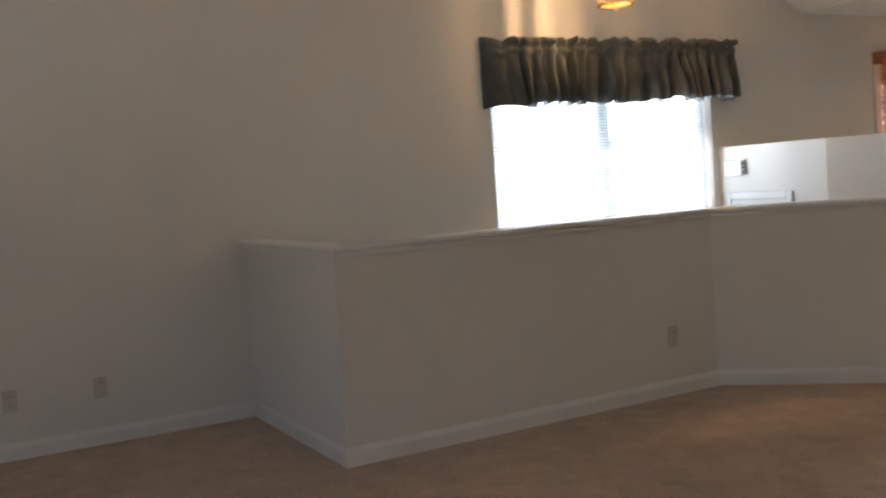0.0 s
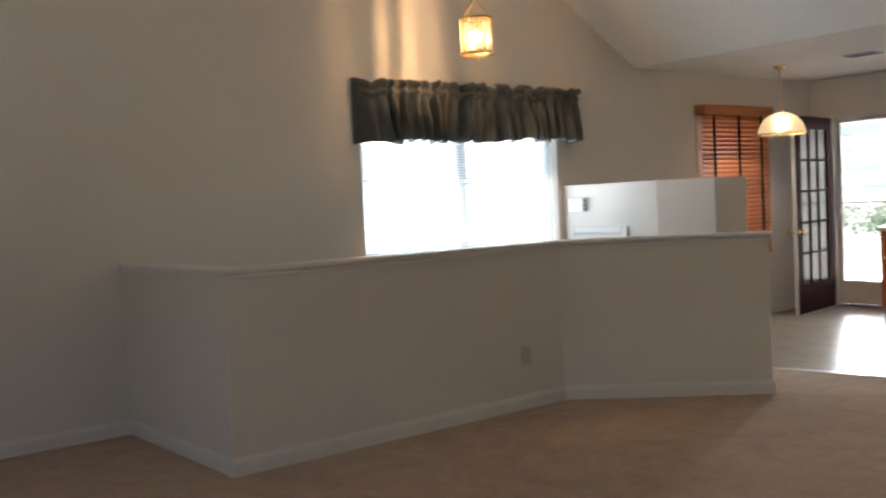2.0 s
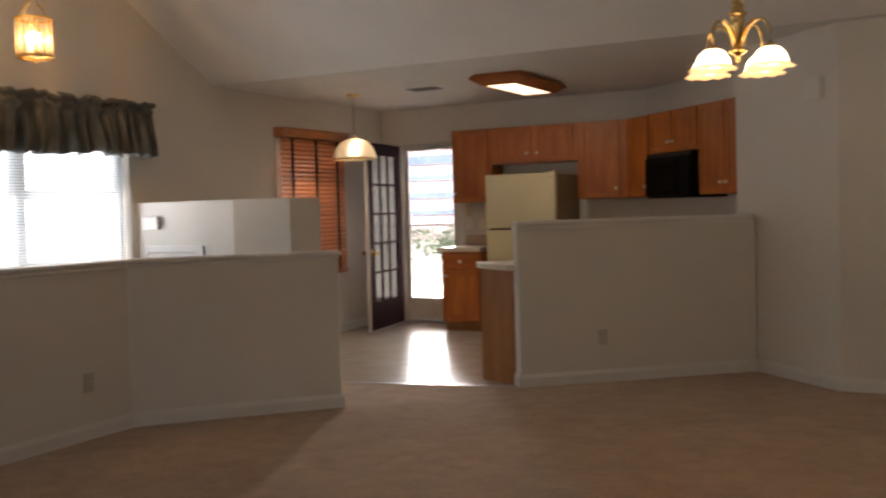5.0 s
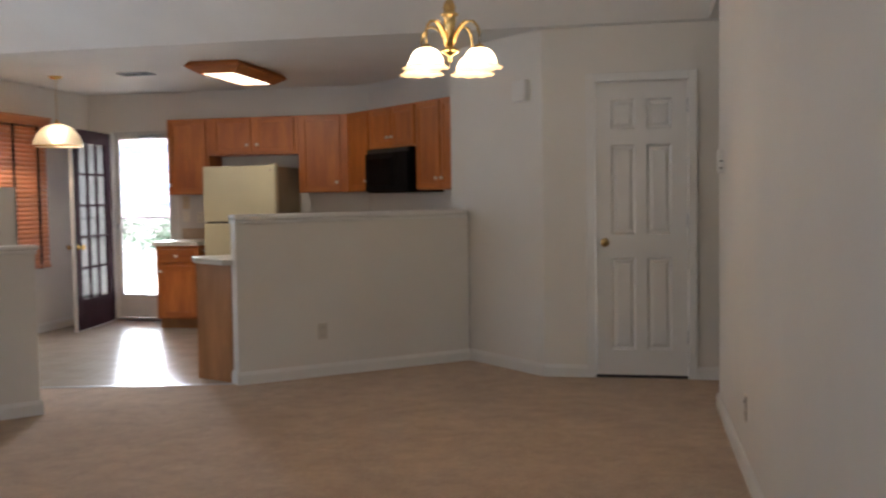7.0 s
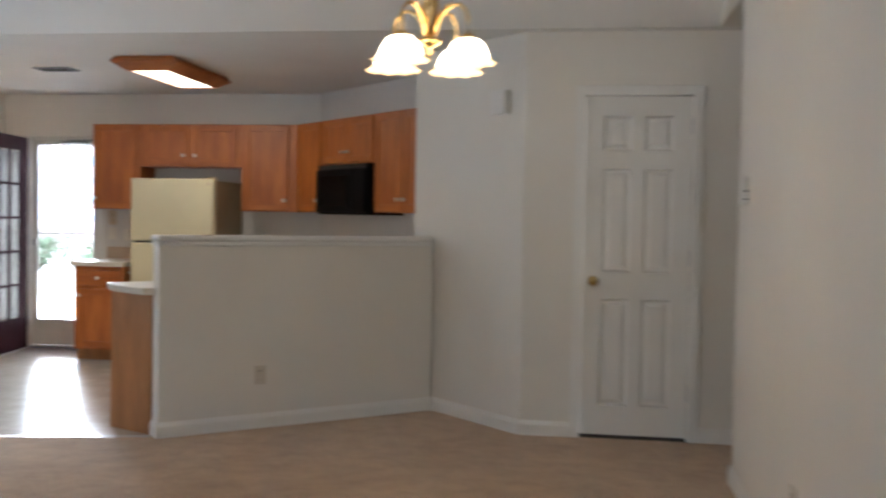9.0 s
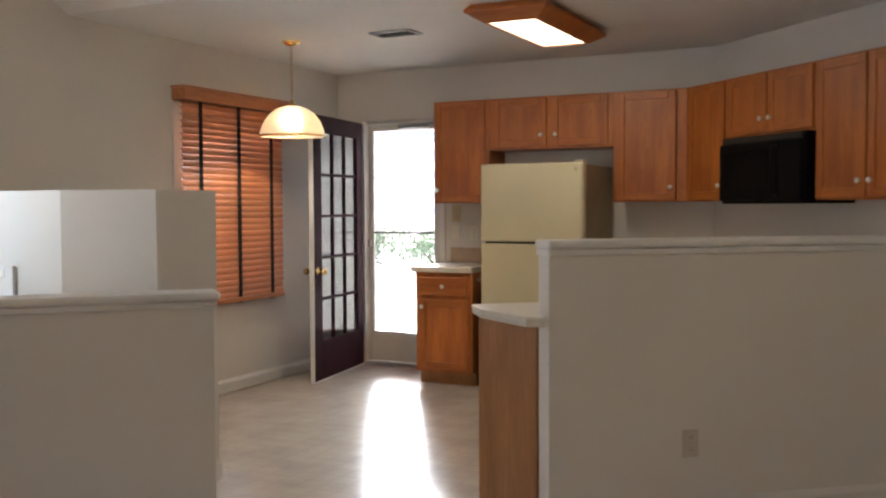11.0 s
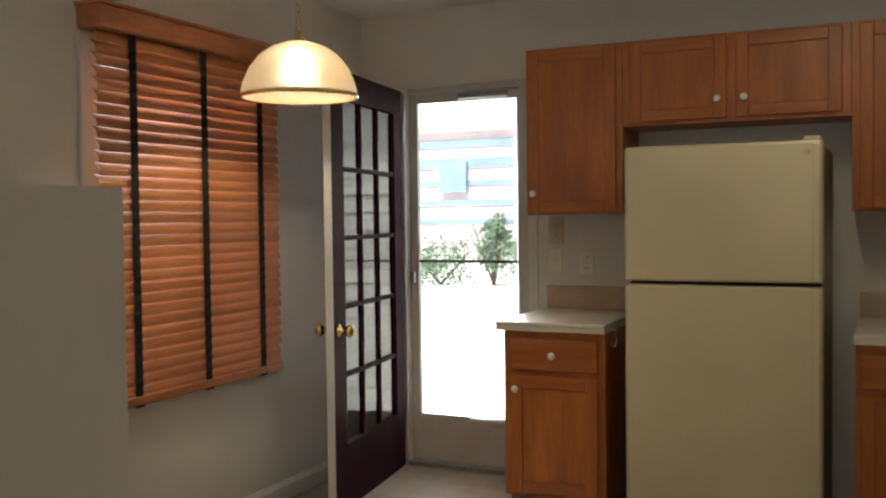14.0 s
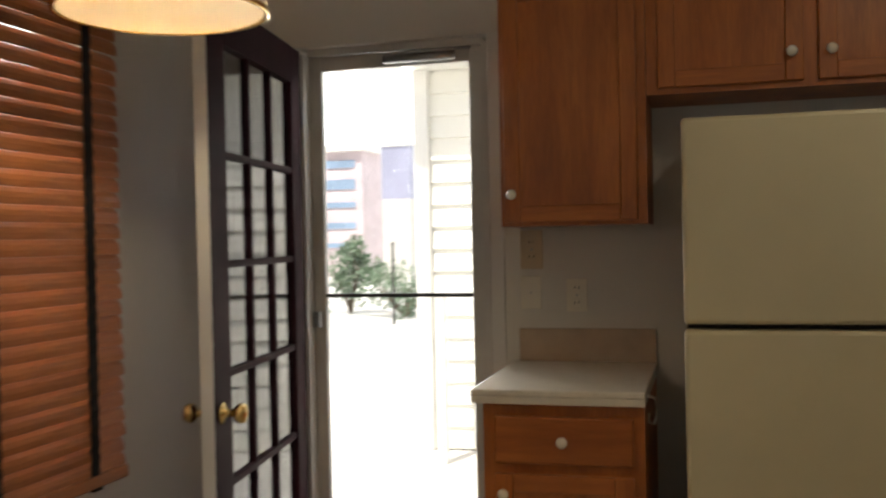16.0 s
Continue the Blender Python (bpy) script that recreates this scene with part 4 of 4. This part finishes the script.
bm = bmesh.new()
bm_box(bm, -2.93, 9.999, 0.0, -2.905, 10.158, 2.005)
bm_box(bm, -2.225, 9.999, 0.0, -2.20, 10.158, 2.005)
bm_box(bm, -2.905, 10.04, 2.005, -2.225, 10.158, 2.03)
structure("door_frame_garden", bm, GREY_TRIM, "aged grey-white door frame in the garden doorway", "door frame")
bm = bmesh.new()
bm_box(bm, -2.20, 9.984, 0.0, -2.150, 9.999, 2.032, bevel=0.004)
structure("trim_garden_door", bm, TRIM, "narrow white trim round the garden doorway", "trim")
structure("door_sill_garden", box(-2.905, 10.0, 0.0005, -2.225, 10.16, 0.022), STEEL, "metal threshold of the garden doorway", "trim")
sd = thing("storm_door", "closed grey-white storm door with two glass panes", "door")
SX0, SX1, SYd, SYe = -2.903, -2.227, 10.062, 10.095
gl0, gl1 = -2.858, -2.285
part("stile", box(SX0, SYd, 0.025, gl0, SYe, 2.003, 0.004), GREY_TRIM, sd)
part("stile", box(gl1, SYd, 0.025, SX1, SYe, 2.003, 0.004), GREY_TRIM, sd)
part("top_rail", box(gl0, SYd + 0.001, 1.950, gl1, SYe - 0.001, 2.003), GREY_TRIM, sd)
part("kick_panel", box(gl0, SYd + 0.001, 0.025, gl1, SYe - 0.001, 0.275), GREY_TRIM, sd)
part("crossbar", box(gl0, SYd + 0.006, 1.096, gl1, SYe - 0.006, 1.110), GASKET_AND_SHADE, sd, "thin dark crossbar")
for a, b in ((0.275, 1.096), (1.110, 1.950)):
    g = part("pane", box(gl0 + 0.0005, 10.077, a, gl1 - 0.0005, 10.081, b), CLEAR, sd)
    g.visible_shadow = False
cl = part("door_closer", tube([(-2.60, SYd - 0.022, 1.972), (-2.33, SYd - 0.022, 1.972)], 0.016, 14), STEEL, sd, "grey tubular door closer", True)
part("closer_arm", tube([(-2.60, SYd - 0.022, 1.972), (-2.50, SYd - 0.035, 1.992), (-2.27, SYd - 0.03, 1.995)], 0.006, 8), STEEL, cl, smooth=True)
part("door_closer", tube([(-2.55, SYd - 0.024, 0.262), (-2.29, SYd - 0.024, 0.262)], 0.014, 14), TRIM, sd, "white tubular door closer", True)
part("latch", box(-2.897, SYd - 0.03, 0.985, -2.872, SYd - 0.0005, 1.045, 0.004), STEEL, sd)

# ---- lamps ----


def chain(top, bottom, link=0.032, r=0.0022, parent=None, mat=BRASS):
    """Oval links, each turned a quarter against the next."""
    top, bottom = Vector(top), Vector(bottom)
    n = max(2, int((top - bottom).length / (link * 0.72)))
    bm = bmesh.new()
    for k in range(n):
        c = bottom + (top - bottom) * ((k + 0.5) / n)
        ring = []
        for a in range(10):
            t = 2 * math.pi * a / 10
            u, v = 0.008 * math.cos(t), link / 2 * math.sin(t)
            ring.append(c + (Vector((u, 0, v)) if k % 2 else Vector((0, u, v))))
        tube(ring + [ring[0]], r, 5, bm)
    return part("chain", bm, mat, parent)


DOMEGLASS = frosted("dome_glass", (0.76, 0.65, 0.48), 0.36, 0.55, haze=0.7)
SHADEGLASS = lit_glass("bell_glass", (1.0, 0.85, 0.64), 1.7)
# Frill glows dimmer and more amber than the bell above it.
FRILLGLASS = lit_glass("frill_glass", (0.95, 0.70, 0.36), 0.42)
BULBGLOW = lit_glass("bulb_glow", (1.0, 0.84, 0.60), 18.0)
DX, DY = -2.55, 8.46
dome = thing("pendant_lamp", "lit frosted glass dome pendant on a brass chain", "lamp")
DR = 0.022
prof = [(r, z + DR) for r, z in ((0.215, 1.775), (0.217, 1.790), (0.214, 1.806), (0.205, 1.835), (0.185, 1.880), (0.150, 1.925), (0.105, 1.957), (0.055, 1.974), (0.028, 1.978))]
prof += [(r - 0.005, z - 0.004) for r, z in reversed(prof)]
part("shade", lathe(prof, 56, at=(DX, DY, 0)), DOMEGLASS, dome, "ribbed frosted glass shade", True)
part("rim", lathe([(0.2125, 1.768), (0.2205, 1.768), (0.2225, 1.774), (0.2195, 1.781), (0.2125, 1.781)], 56, at=(DX, DY, DR)), BRASS, dome, "brass band", True)
part("cap", lathe([(0.032, 1.972), (0.036, 1.979), (0.026, 1.990), (0.014, 1.998), (0.010, 2.020), (0.0, 2.022)], 24, at=(DX, DY, DR)), BRASS, dome, smooth=True)
part("bulb", lathe([(0.0, 1.84), (0.022, 1.848), (0.030, 1.872), (0.022, 1.90), (0.014, 1.93), (0.0, 1.932)], 16, at=(DX, DY, DR)), BULBGLOW, dome, smooth=True).visible_shadow = False
chain((DX, DY, 2.405), (DX, DY, 2.04), parent=dome)
part("cord", tube([(DX + 0.006, DY, 2.02), (DX - 0.006, DY, 2.15), (DX + 0.006, DY, 2.28), (DX, DY, 2.41)], 0.003, 6), TRIM, dome)
part("canopy", lathe([(0.0, 2.398), (0.02, 2.400), (0.045, 2.410), (0.062, 2.422), (0.064, 2.4295), (0.0, 2.4295)], 24, at=(DX, DY, 0)), BRASS, dome, smooth=True)

# lantern over the stairwell
LX, LY, LZ = -2.47, 4.65, 2.30
lan = thing("hanging_lantern", "lit brass lantern with ribbed glass over the stairwell", "lamp")
# Clearness differs by pane, arranged so the bulb throws streaks on the wall.
PANE = frosted("lantern_glass", (0.22, 0.18, 0.12), 0.18, 0.36)
PANE_HALF_CLEAR = frosted("half_clear_lantern_glass", (0.22, 0.18, 0.12), 0.18, 0.62)
PANE_CLEAR = frosted("clear_lantern_glass", (0.22, 0.18, 0.12), 0.18, 0.88)
part("base_ring", lathe([(0.095, 0.0), (0.118, 0.0), (0.118, 0.014), (0.095, 0.014)], 40, at=(LX, LY, LZ)), BRASS, lan, smooth=False)
part("top_ring", lathe([(0.095, 0.236), (0.120, 0.236), (0.116, 0.250), (0.095, 0.250)], 40, at=(LX, LY, LZ)), BRASS, lan)
part("finial", lathe([(0.0, -0.03), (0.008, -0.024), (0.010, -0.012), (0.004, -0.004), (0.0, 0.0)], 12, at=(LX, LY, LZ - 0.006)), BRASS, lan, smooth=True)
bm = bmesh.new()
for a in (radians(20), radians(140), radians(260)):
    tube([(LX, LY, LZ - 0.004), (LX + 0.10 * math.cos(a), LY + 0.10 * math.sin(a), LZ + 0.004)], 0.004, 6, bm)
part("base_arms", bm, BRASS, lan)
for k in range(36):
    a = 2 * math.pi * k / 36
    c, s = math.cos(a), math.sin(a)
    if k % 6 == 3:
        part("post", tube([(LX + 0.110 * c, LY + 0.110 * s, LZ + 0.010), (LX + 0.110 * c, LY + 0.110 * s, LZ + 0.240)], 0.005, 8), BRASS, lan)
    b = 2 * math.pi * (k + 1) / 36
    bm = bmesh.new()
    vs = [bm.verts.new((LX + r * math.cos(t), LY + r * math.sin(t), LZ + z)) for t, r, z in ((a, 0.104, 0.012), ((a + b) / 2, 0.109, 0.012), (b, 0.104, 0.012), (b, 0.104, 0.236), ((a + b) / 2, 0.109, 0.236), (a, 0.104, 0.236))]
    bm.faces.new((vs[0], vs[1], vs[4], vs[5]))
    bm.faces.new((vs[1], vs[2], vs[3], vs[4]))
    r = bmesh.ops.solidify(bm, geom=bm.faces[:], thickness=0.003)
    part("pane", bm, PANE_CLEAR if k % 9 in (0, 2) else PANE_HALF_CLEAR if k % 9 in (4, 7, 8) else PANE, lan)
for a in (radians(90), radians(210), radians(330)):
    c, s = 0.030 * math.cos(a), 0.030 * math.sin(a)
    can = part("candle", lathe([(0.010, 0.03), (0.010, 0.095), (0.0, 0.096)], 12, at=(LX + c, LY + s, LZ)), CERAMIC, lan, smooth=True)
    b = part("bulb", lathe([(0.0, 0.096), (0.012, 0.105), (0.016, 0.125), (0.008, 0.155), (0.0, 0.165)], 12, at=(LX + c, LY + s, LZ)), BULBGLOW, can, smooth=True)
    b.visible_shadow = False
    can.visible_shadow = False
for k in range(4):
    a = 2 * math.pi * k / 4
    c, s = math.cos(a), math.sin(a)
    part("scroll", tube([(LX + 0.108 * c, LY + 0.108 * s, LZ + 0.248), (LX + 0.085 * c, LY + 0.085 * s, LZ + 0.30), (LX + 0.035 * c, LY + 0.035 * s, LZ + 0.345), (LX + 0.012 * c, LY + 0.012 * s, LZ + 0.40)], 0.004, 8), BRASS, lan, smooth=True)
part("hub", lathe([(0.0, 0.385), (0.016, 0.392), (0.018, 0.405), (0.006, 0.42), (0.0, 0.425)], 14, at=(LX, LY, LZ)), BRASS, lan, smooth=True)
LC = CH + PITCH * (EAVE - LY)
chain((LX, LY, LC - 0.02), (LX, LY, LZ + 0.42), parent=lan)
part("canopy", lathe([(0.0, -0.07), (0.03, -0.065), (0.055, -0.045), (0.062, 0.03), (0.0, 0.03)], 24, at=(LX, LY, LC)), BRASS, lan, smooth=True)

# chandelier
CX, CY = 1.912, 4.233
chd = thing("chandelier", "lit brass four-arm chandelier with white bell glass shades", "chandelier")
part("column", lathe([(0.0, 1.822), (0.006, 1.828), (0.012, 1.842), (0.006, 1.852), (0.020, 1.862), (0.036, 1.872), (0.040, 1.882), (0.022, 1.893), (0.012, 1.902), (0.016, 1.94), (0.024, 1.975), (0.030, 2.005), (0.026, 2.022), (0.038, 2.028), (0.040, 2.036), (0.024, 2.044), (0.028, 2.065), (0.022, 2.085), (0.008, 2.105), (0.006, 2.13), (0.0, 2.132)], 28, at=(CX, CY, 0)), BRASS, chd, smooth=True)
for k in range(4):
    a = radians(62 + 90 * k)
    c, s = math.cos(a), math.sin(a)

    def at(r, z):
        return (CX + r * c, CY + r * s, z)

    arm = part("arm", tube([at(0.018, 1.90), at(0.032, 1.935), at(0.058, 1.972), at(0.095, 1.993), at(0.125, 1.992), at(0.150, 1.968), at(0.160, 1.935), at(0.160, 1.886)], [0.007, 0.007, 0.0065, 0.006, 0.006, 0.006, 0.006, 0.006], 10), BRASS, chd, smooth=True)
    bm = bmesh.new()
    rows = []
    for t in range(9):
        u = t / 8
        r0, z0 = 0.022 + 0.085 * u ** 1.5, 1.905 + 0.135 * u - 0.03 * u ** 4
        wv = 0.013 * math.sin(math.pi * min(1, u + 0.12)) + 0.001
        rows.append([bm.verts.new((CX + r0 * c - e * wv * s, CY + r0 * s + e * wv * c, z0)) for e in (-1, 1)])
    for p, q in zip(rows, rows[1:]):
        bm.faces.new((p[0], p[1], q[1], q[0]))
    bmesh.ops.solidify(bm, geom=bm.faces[:], thickness=0.002)
    part("leaf", bm, BRASS, chd, smooth=True)
    hold = part("fitter", lathe([(0.0, 1.892), (0.016, 1.888), (0.024, 1.876), (0.026, 1.863), (0.0, 1.861)], 18, at=(CX + 0.160 * c, CY + 0.160 * s, 0)), BRASS, arm, smooth=True)
    steps = 36

    def bell(prof, frill):
        """A glass bell round this arm's lamp holder, its lower edge frilled."""
        shell = bmesh.new()
        rings = []
        for r, z in prof + [(r - 0.003, z - 0.001) for r, z in reversed(prof)]:
            f = frill * max(0, (1.806 - z) / 0.018)
            rings.append([])
            for q in range(steps):
                t = 2 * math.pi * q / steps
                w = r * (1 + 0.07 * f * math.cos(9 * t))
                rings[-1].append(shell.verts.new((CX + 0.160 * c + w * math.cos(t), CY + 0.160 * s + w * math.sin(t), z + 0.003 * f * math.sin(9 * t))))
        for p, q in zip(rings, rings[1:]):
            for e in range(steps):
                shell.faces.new((p[e], p[(e + 1) % steps], q[(e + 1) % steps], q[e]))
        return shell

    shd = part("shade", bell([(0.020, 1.874), (0.038, 1.869), (0.054, 1.855), (0.065, 1.836), (0.071, 1.818), (0.073, 1.807)], 0), SHADEGLASS, chd, "white bell glass shade", True)
    rim = part("frill", bell([(0.073, 1.8065), (0.078, 1.800), (0.087, 1.793), (0.096, 1.789)], 1), FRILLGLASS, shd, "frilled glass edge with a dimmer, amber glow", True)
    shd.visible_shadow = rim.visible_shadow = False
CCZ = 3.268
chain((CX, CY, CCZ - 0.02), (CX, CY, 2.125), parent=chd)
part("canopy", lathe([(0.0, -0.07), (0.03, -0.065), (0.055, -0.045), (0.062, 0.035), (0.0, 0.035)], 24, at=(CX, CY, CCZ)), BRASS, chd, smooth=True)

chd.matrix_world = Matrix.Translation((1.728, 5.15, 1.890)) @ Matrix.Scale(1.13, 4) @ Matrix.Translation((-CX, -CY, -1.787))

# fluorescent ceiling light with oak surround
cf = thing("ceiling_light", "oak-framed fluorescent kitchen ceiling light, lit", "lamp")
X0, X1, Y0, Y1 = -1.016, -0.534, 7.905, 9.0
bm = bmesh.new()
zt, zb = CH - 0.001, CH - 0.098


def loop(o, z):
    return [bm.verts.new(v) for v in ((X0 + o, Y0 + o, z), (X1 - o, Y0 + o, z), (X1 - o, Y1 - o, z), (X0 + o, Y1 - o, z))]


ls = [loop(0.03, zt), loop(0.0, zt - 0.03), loop(0.0, zt - 0.045), loop(0.085, zb), loop(0.10, zb), loop(0.10, zb + 0.02), loop(0.06, zt)]
for p, q in zip(ls, ls[1:]):
    for k in range(4):
        bm.faces.new((p[k], p[(k + 1) % 4], q[(k + 1) % 4], q[k]))
part("surround", bm, OAK_H, cf, "flared oak surround")
LENS = material("light_diffuser", (1.0, 0.86, 0.60), 0.5, var=0.02, emit=1.4)
part("diffuser", box(X0 + 0.101, Y0 + 0.101, zb + 0.006, X1 - 0.101, Y1 - 0.101, zb + 0.012), LENS, cf, "glowing acrylic diffuser")

# ceiling register
vent = thing("ceiling_vent", "small grey metal ceiling register in the kitchen", "vent")
VX, VY = -1.77, 8.50
bm = bmesh.new()
for a in ((-0.15, -0.09, 0.15, -0.065), (-0.15, 0.065, 0.15, 0.09), (-0.15, -0.065, -0.125, 0.065), (0.125, -0.065, 0.15, 0.065)):
    bm_box(bm, VX + a[0], VY + a[1], CH - 0.010, VX + a[2], VY + a[3], CH - 0.0005)
part("frame", bm, material("dark_register_paint", (0.09, 0.085, 0.08), 0.5), vent)
part("backing", box(VX - 0.125, VY - 0.065, CH - 0.003, VX + 0.125, VY + 0.065, CH - 0.001), GASKET_AND_SHADE, vent)
for k in range(7):
    part("slat", box(VX - 0.124, -0.007, -0.0008, VX + 0.124, 0.007, 0.0008, m=Matrix.Translation((0, VY - 0.055 + k * 0.0183, CH - 0.007)) @ Matrix.Rotation(radians(35), 4, "X")), GASKET_AND_SHADE, vent)

# ---- outside ----
CONCRETE = material("pale_concrete", (0.62, 0.60, 0.56), 0.9, var=0.06, scale=1.5, bump=0.3, bump_scale=60)
SIDING = material("cream_vinyl_siding", (0.78, 0.76, 0.70), 0.6, var=0.02, scale=2)
structure("ground", prism([(-600, -600), (600, -600), (600, 900), (-600, 900)], -1.6, -1.5), CONCRETE, "pale sunlit ground outside", "ground")
structure("patio", prism([(-24, 10.165), (10, 10.165), (10, 26), (-24, 26)], -1.5, -0.14), CONCRETE, "pale concrete patio outside the garden door", "patio")
wing = thing("house_wing", "cream clapboard wing of the house outside", "house")
part("wall", box(-3.30, 13.06, -0.139, 1.5, 13.3, 2.47), SIDING, wing)
part("corner_post", box(-3.40, 12.995, -0.139, -3.295, 13.32, 2.47, 0.006), TRIM, wing)
part("soffit", prism([(-3.87, 12.72), (2.0, 12.72), (2.0, 13.5), (-3.87, 13.5)], 2.47, 2.53), TRIM, wing)
fascia = bmesh.new()
ends = [[fascia.verts.new((x, y, z)) for x, z in ((-3.88, 2.60), (-3.39, 2.33), (-3.39, 2.47), (-3.88, 2.74))] for y in (12.70, 12.73)]
for k in range(4):
    fascia.faces.new((ends[0][k], ends[0][(k + 1) % 4], ends[1][(k + 1) % 4], ends[1][k]))
fascia.faces.new(ends[0])
fascia.faces.new(ends[1][::-1])
part("fascia", fascia, TRIM, wing, "sloping white eave board")
clap = bmesh.new()
v = [clap.verts.new(p) for p in ((-3.294, 13.058, 0), (1.5, 13.058, 0), (1.5, 13.03, 0.004), (-3.294, 13.03, 0.004), (-3.294, 13.052, 0.152), (1.5, 13.052, 0.152))]
clap.faces.new((v[0], v[1], v[2], v[3]))
clap.faces.new((v[3], v[2], v[5], v[4]))
clap.faces.new((v[0], v[3], v[4]))
clap.faces.new((v[1], v[5], v[2]))
me = bpy.data.meshes.new("clapboard")
clap.to_mesh(me)
clap.free()
me.materials.append(SIDING)
for k in range(17):
    o = new("clapboard", me)
    o.parent = wing
    o.location = (0, 0, -0.13 + k * 0.152)

# Plane added to glow, so the sky behind the garden reads white.
SKY_GLOW = material("white_sky_glow", (0.94, 0.97, 1.0), 1.0, var=0.02, scale=0.05, emit=1.3)
structure("backdrop", box(-330, 160, -1.499, 200, 161, 150), SKY_GLOW, "glowing white plane added for the overexposed sky", "sky")
# Building colours are paled to carry the glare that washes them out.
BRICKP = material("pink_brick_in_glare", (0.64, 0.54, 0.56), 0.9, var=0.08, scale=0.6)
BLUEG = material("blue_band_in_glare", (0.27, 0.37, 0.51), 0.4, var=0.1, scale=0.4)
far = thing("office_building", "pink brick building with blue window bands in the distance", "building")
part("wall", box(-75, 78, -1.5, -27.6, 90, 8.4), BRICKP, far)
for z, h in ((0.8, 0.4), (2.3, 0.5), (3.95, 0.45), (5.4, 0.8), (7.1, 0.6)):
    part("window_band", box(-74, 77.9, z, -28.2, 78.0, z + h), BLUEG, far)
part("roof", box(-75.5, 77.5, 8.4, -27.2, 90.5, 8.9), TRIM, far)
part("glass_bay", box(-34.6, 77.6, 3.4, -32.2, 77.88, 5.9), BLUEG, far, "blue glazed bay")
far2 = thing("office_building", "blue-grey block with glare painted as a pale base, beside the brick building", "building")
part("wall", box(-24.3, 73, 4.3, -22.1, 77, 8.1), material("blue_grey_in_glare", (0.34, 0.35, 0.47), 0.6, var=0.06, scale=0.5), far2)
# Pale lower box paints in the bloom that hides the block's foot.
part("base", box(-24.28, 73.02, -1.5, -22.12, 76.98, 4.3), CONCRETE, far2, "lower part painted pale for the glare")
part("roof", box(-24.4, 72.9, 8.1, -22.0, 77.1, 8.25), TRIM, far2)
post = thing("fence_post", "white vinyl fence post on the patio beside the clapboard wing", "post", "", pose(-3.13, 12.64, -0.14))
part("shaft", box(-0.03, -0.03, 0.001, 0.03, 0.03, 1.06, 0.004), TRIM, post)
part("cap", box(-0.037, -0.037, 1.061, 0.037, 0.037, 1.085, 0.006), TRIM, post)
for k in range(6):
    part("screw", lathe([(0, 0), (0.006, 0), (0.005, 0.003), (0, 0.003)], 8, m=Matrix.Translation((0.012, -0.0305, 0.12 + k * 0.16)) @ Matrix.Rotation(radians(90), 4, "X")), GASKET_AND_SHADE, post)
pole = thing("garden_pole", "thin dark metal pole standing at the patio edge", "pole", "", pose(-6.7, 22.4, -0.14))
part("shaft", tube([(0, 0, 0.001), (0, 0, 1.36)], 0.022, 8), GASKET_AND_SHADE, pole)
part("finial", lathe([(0.0, 0.0), (0.03, 0.01), (0.034, 0.04), (0.0, 0.06)], 10, at=(0, 0, 1.36)), GASKET_AND_SHADE, pole)

# Leaf green lifted past its own tone, with outdoor glare mixed in.
LEAF = material("shrub_leaf_in_glare", (0.17, 0.24, 0.15), 0.6, var=0.3, scale=9)
BARK = material("shrub_bark", (0.12, 0.09, 0.06), 0.9, var=0.2, scale=20)


def shrub(x, y, w, h, seed):
    r = random.Random(seed)
    t = thing("shrub", "loose green garden shrub beyond the patio", "shrub", "garden shrubs", pose(x, y, -1.499 if y > 26 else -0.139))
    bm = bmesh.new()
    for k in range(6):
        a = r.uniform(0, 6.28)
        tube([(0, 0, 0), (0.2 * w * math.cos(a), 0.2 * w * math.sin(a), 0.4 * h), (0.42 * w * math.cos(a), 0.42 * w * math.sin(a), 0.85 * h)], [0.035, 0.02, 0.006], 6, bm)
    part("branches", bm, BARK, t)
    vs, fs = [], []
    clumps = [(r.gauss(0, 0.24) * w, r.gauss(0, 0.24) * w, h * r.uniform(0.25, 0.95), r.uniform(0.12, 0.26) * w) for _ in range(26)]
    for cx, cy, cz, cr in clumps:
        for _ in range(70):
            d = Vector((r.gauss(0, 1), r.gauss(0, 1), r.gauss(0, 1))).normalized() * cr * r.uniform(0.5, 1.0)
            p = Vector((cx, cy, cz)) + d
            u = Vector((r.gauss(0, 1), r.gauss(0, 1), r.gauss(0, 1))).normalized()
            q = u.orthogonal().normalized()
            s = r.uniform(0.03, 0.06)
            b = len(vs)
            vs += [p - u * s, p + q * s * 0.45, p + u * s, p - q * s * 0.45]
            fs.append((b, b + 1, b + 2, b + 3))
    me = bpy.data.meshes.new("leaves")
    me.from_pydata([tuple(q) for q in vs], [], fs)
    me.materials.append(LEAF)
    lv = new("leaves", me)
    lv.parent = t
    lv["kind"] = "stuff"


for k, (x, y, w, h) in enumerate([(-7.0, 24.0, 1.6, 0.85), (-9.6, 24.6, 1.8, 0.9), (-11.3, 24.2, 1.7, 0.85), (-13.0, 24.8, 1.9, 0.95), (-8.4, 24.8, 1.1, 1.55), (-14.8, 24.3, 1.7, 0.85), (-16.4, 24.9, 1.8, 0.9), (-17.8, 24.6, 1.7, 0.9)]):
    shrub(x, y, w, h, 30 + k)
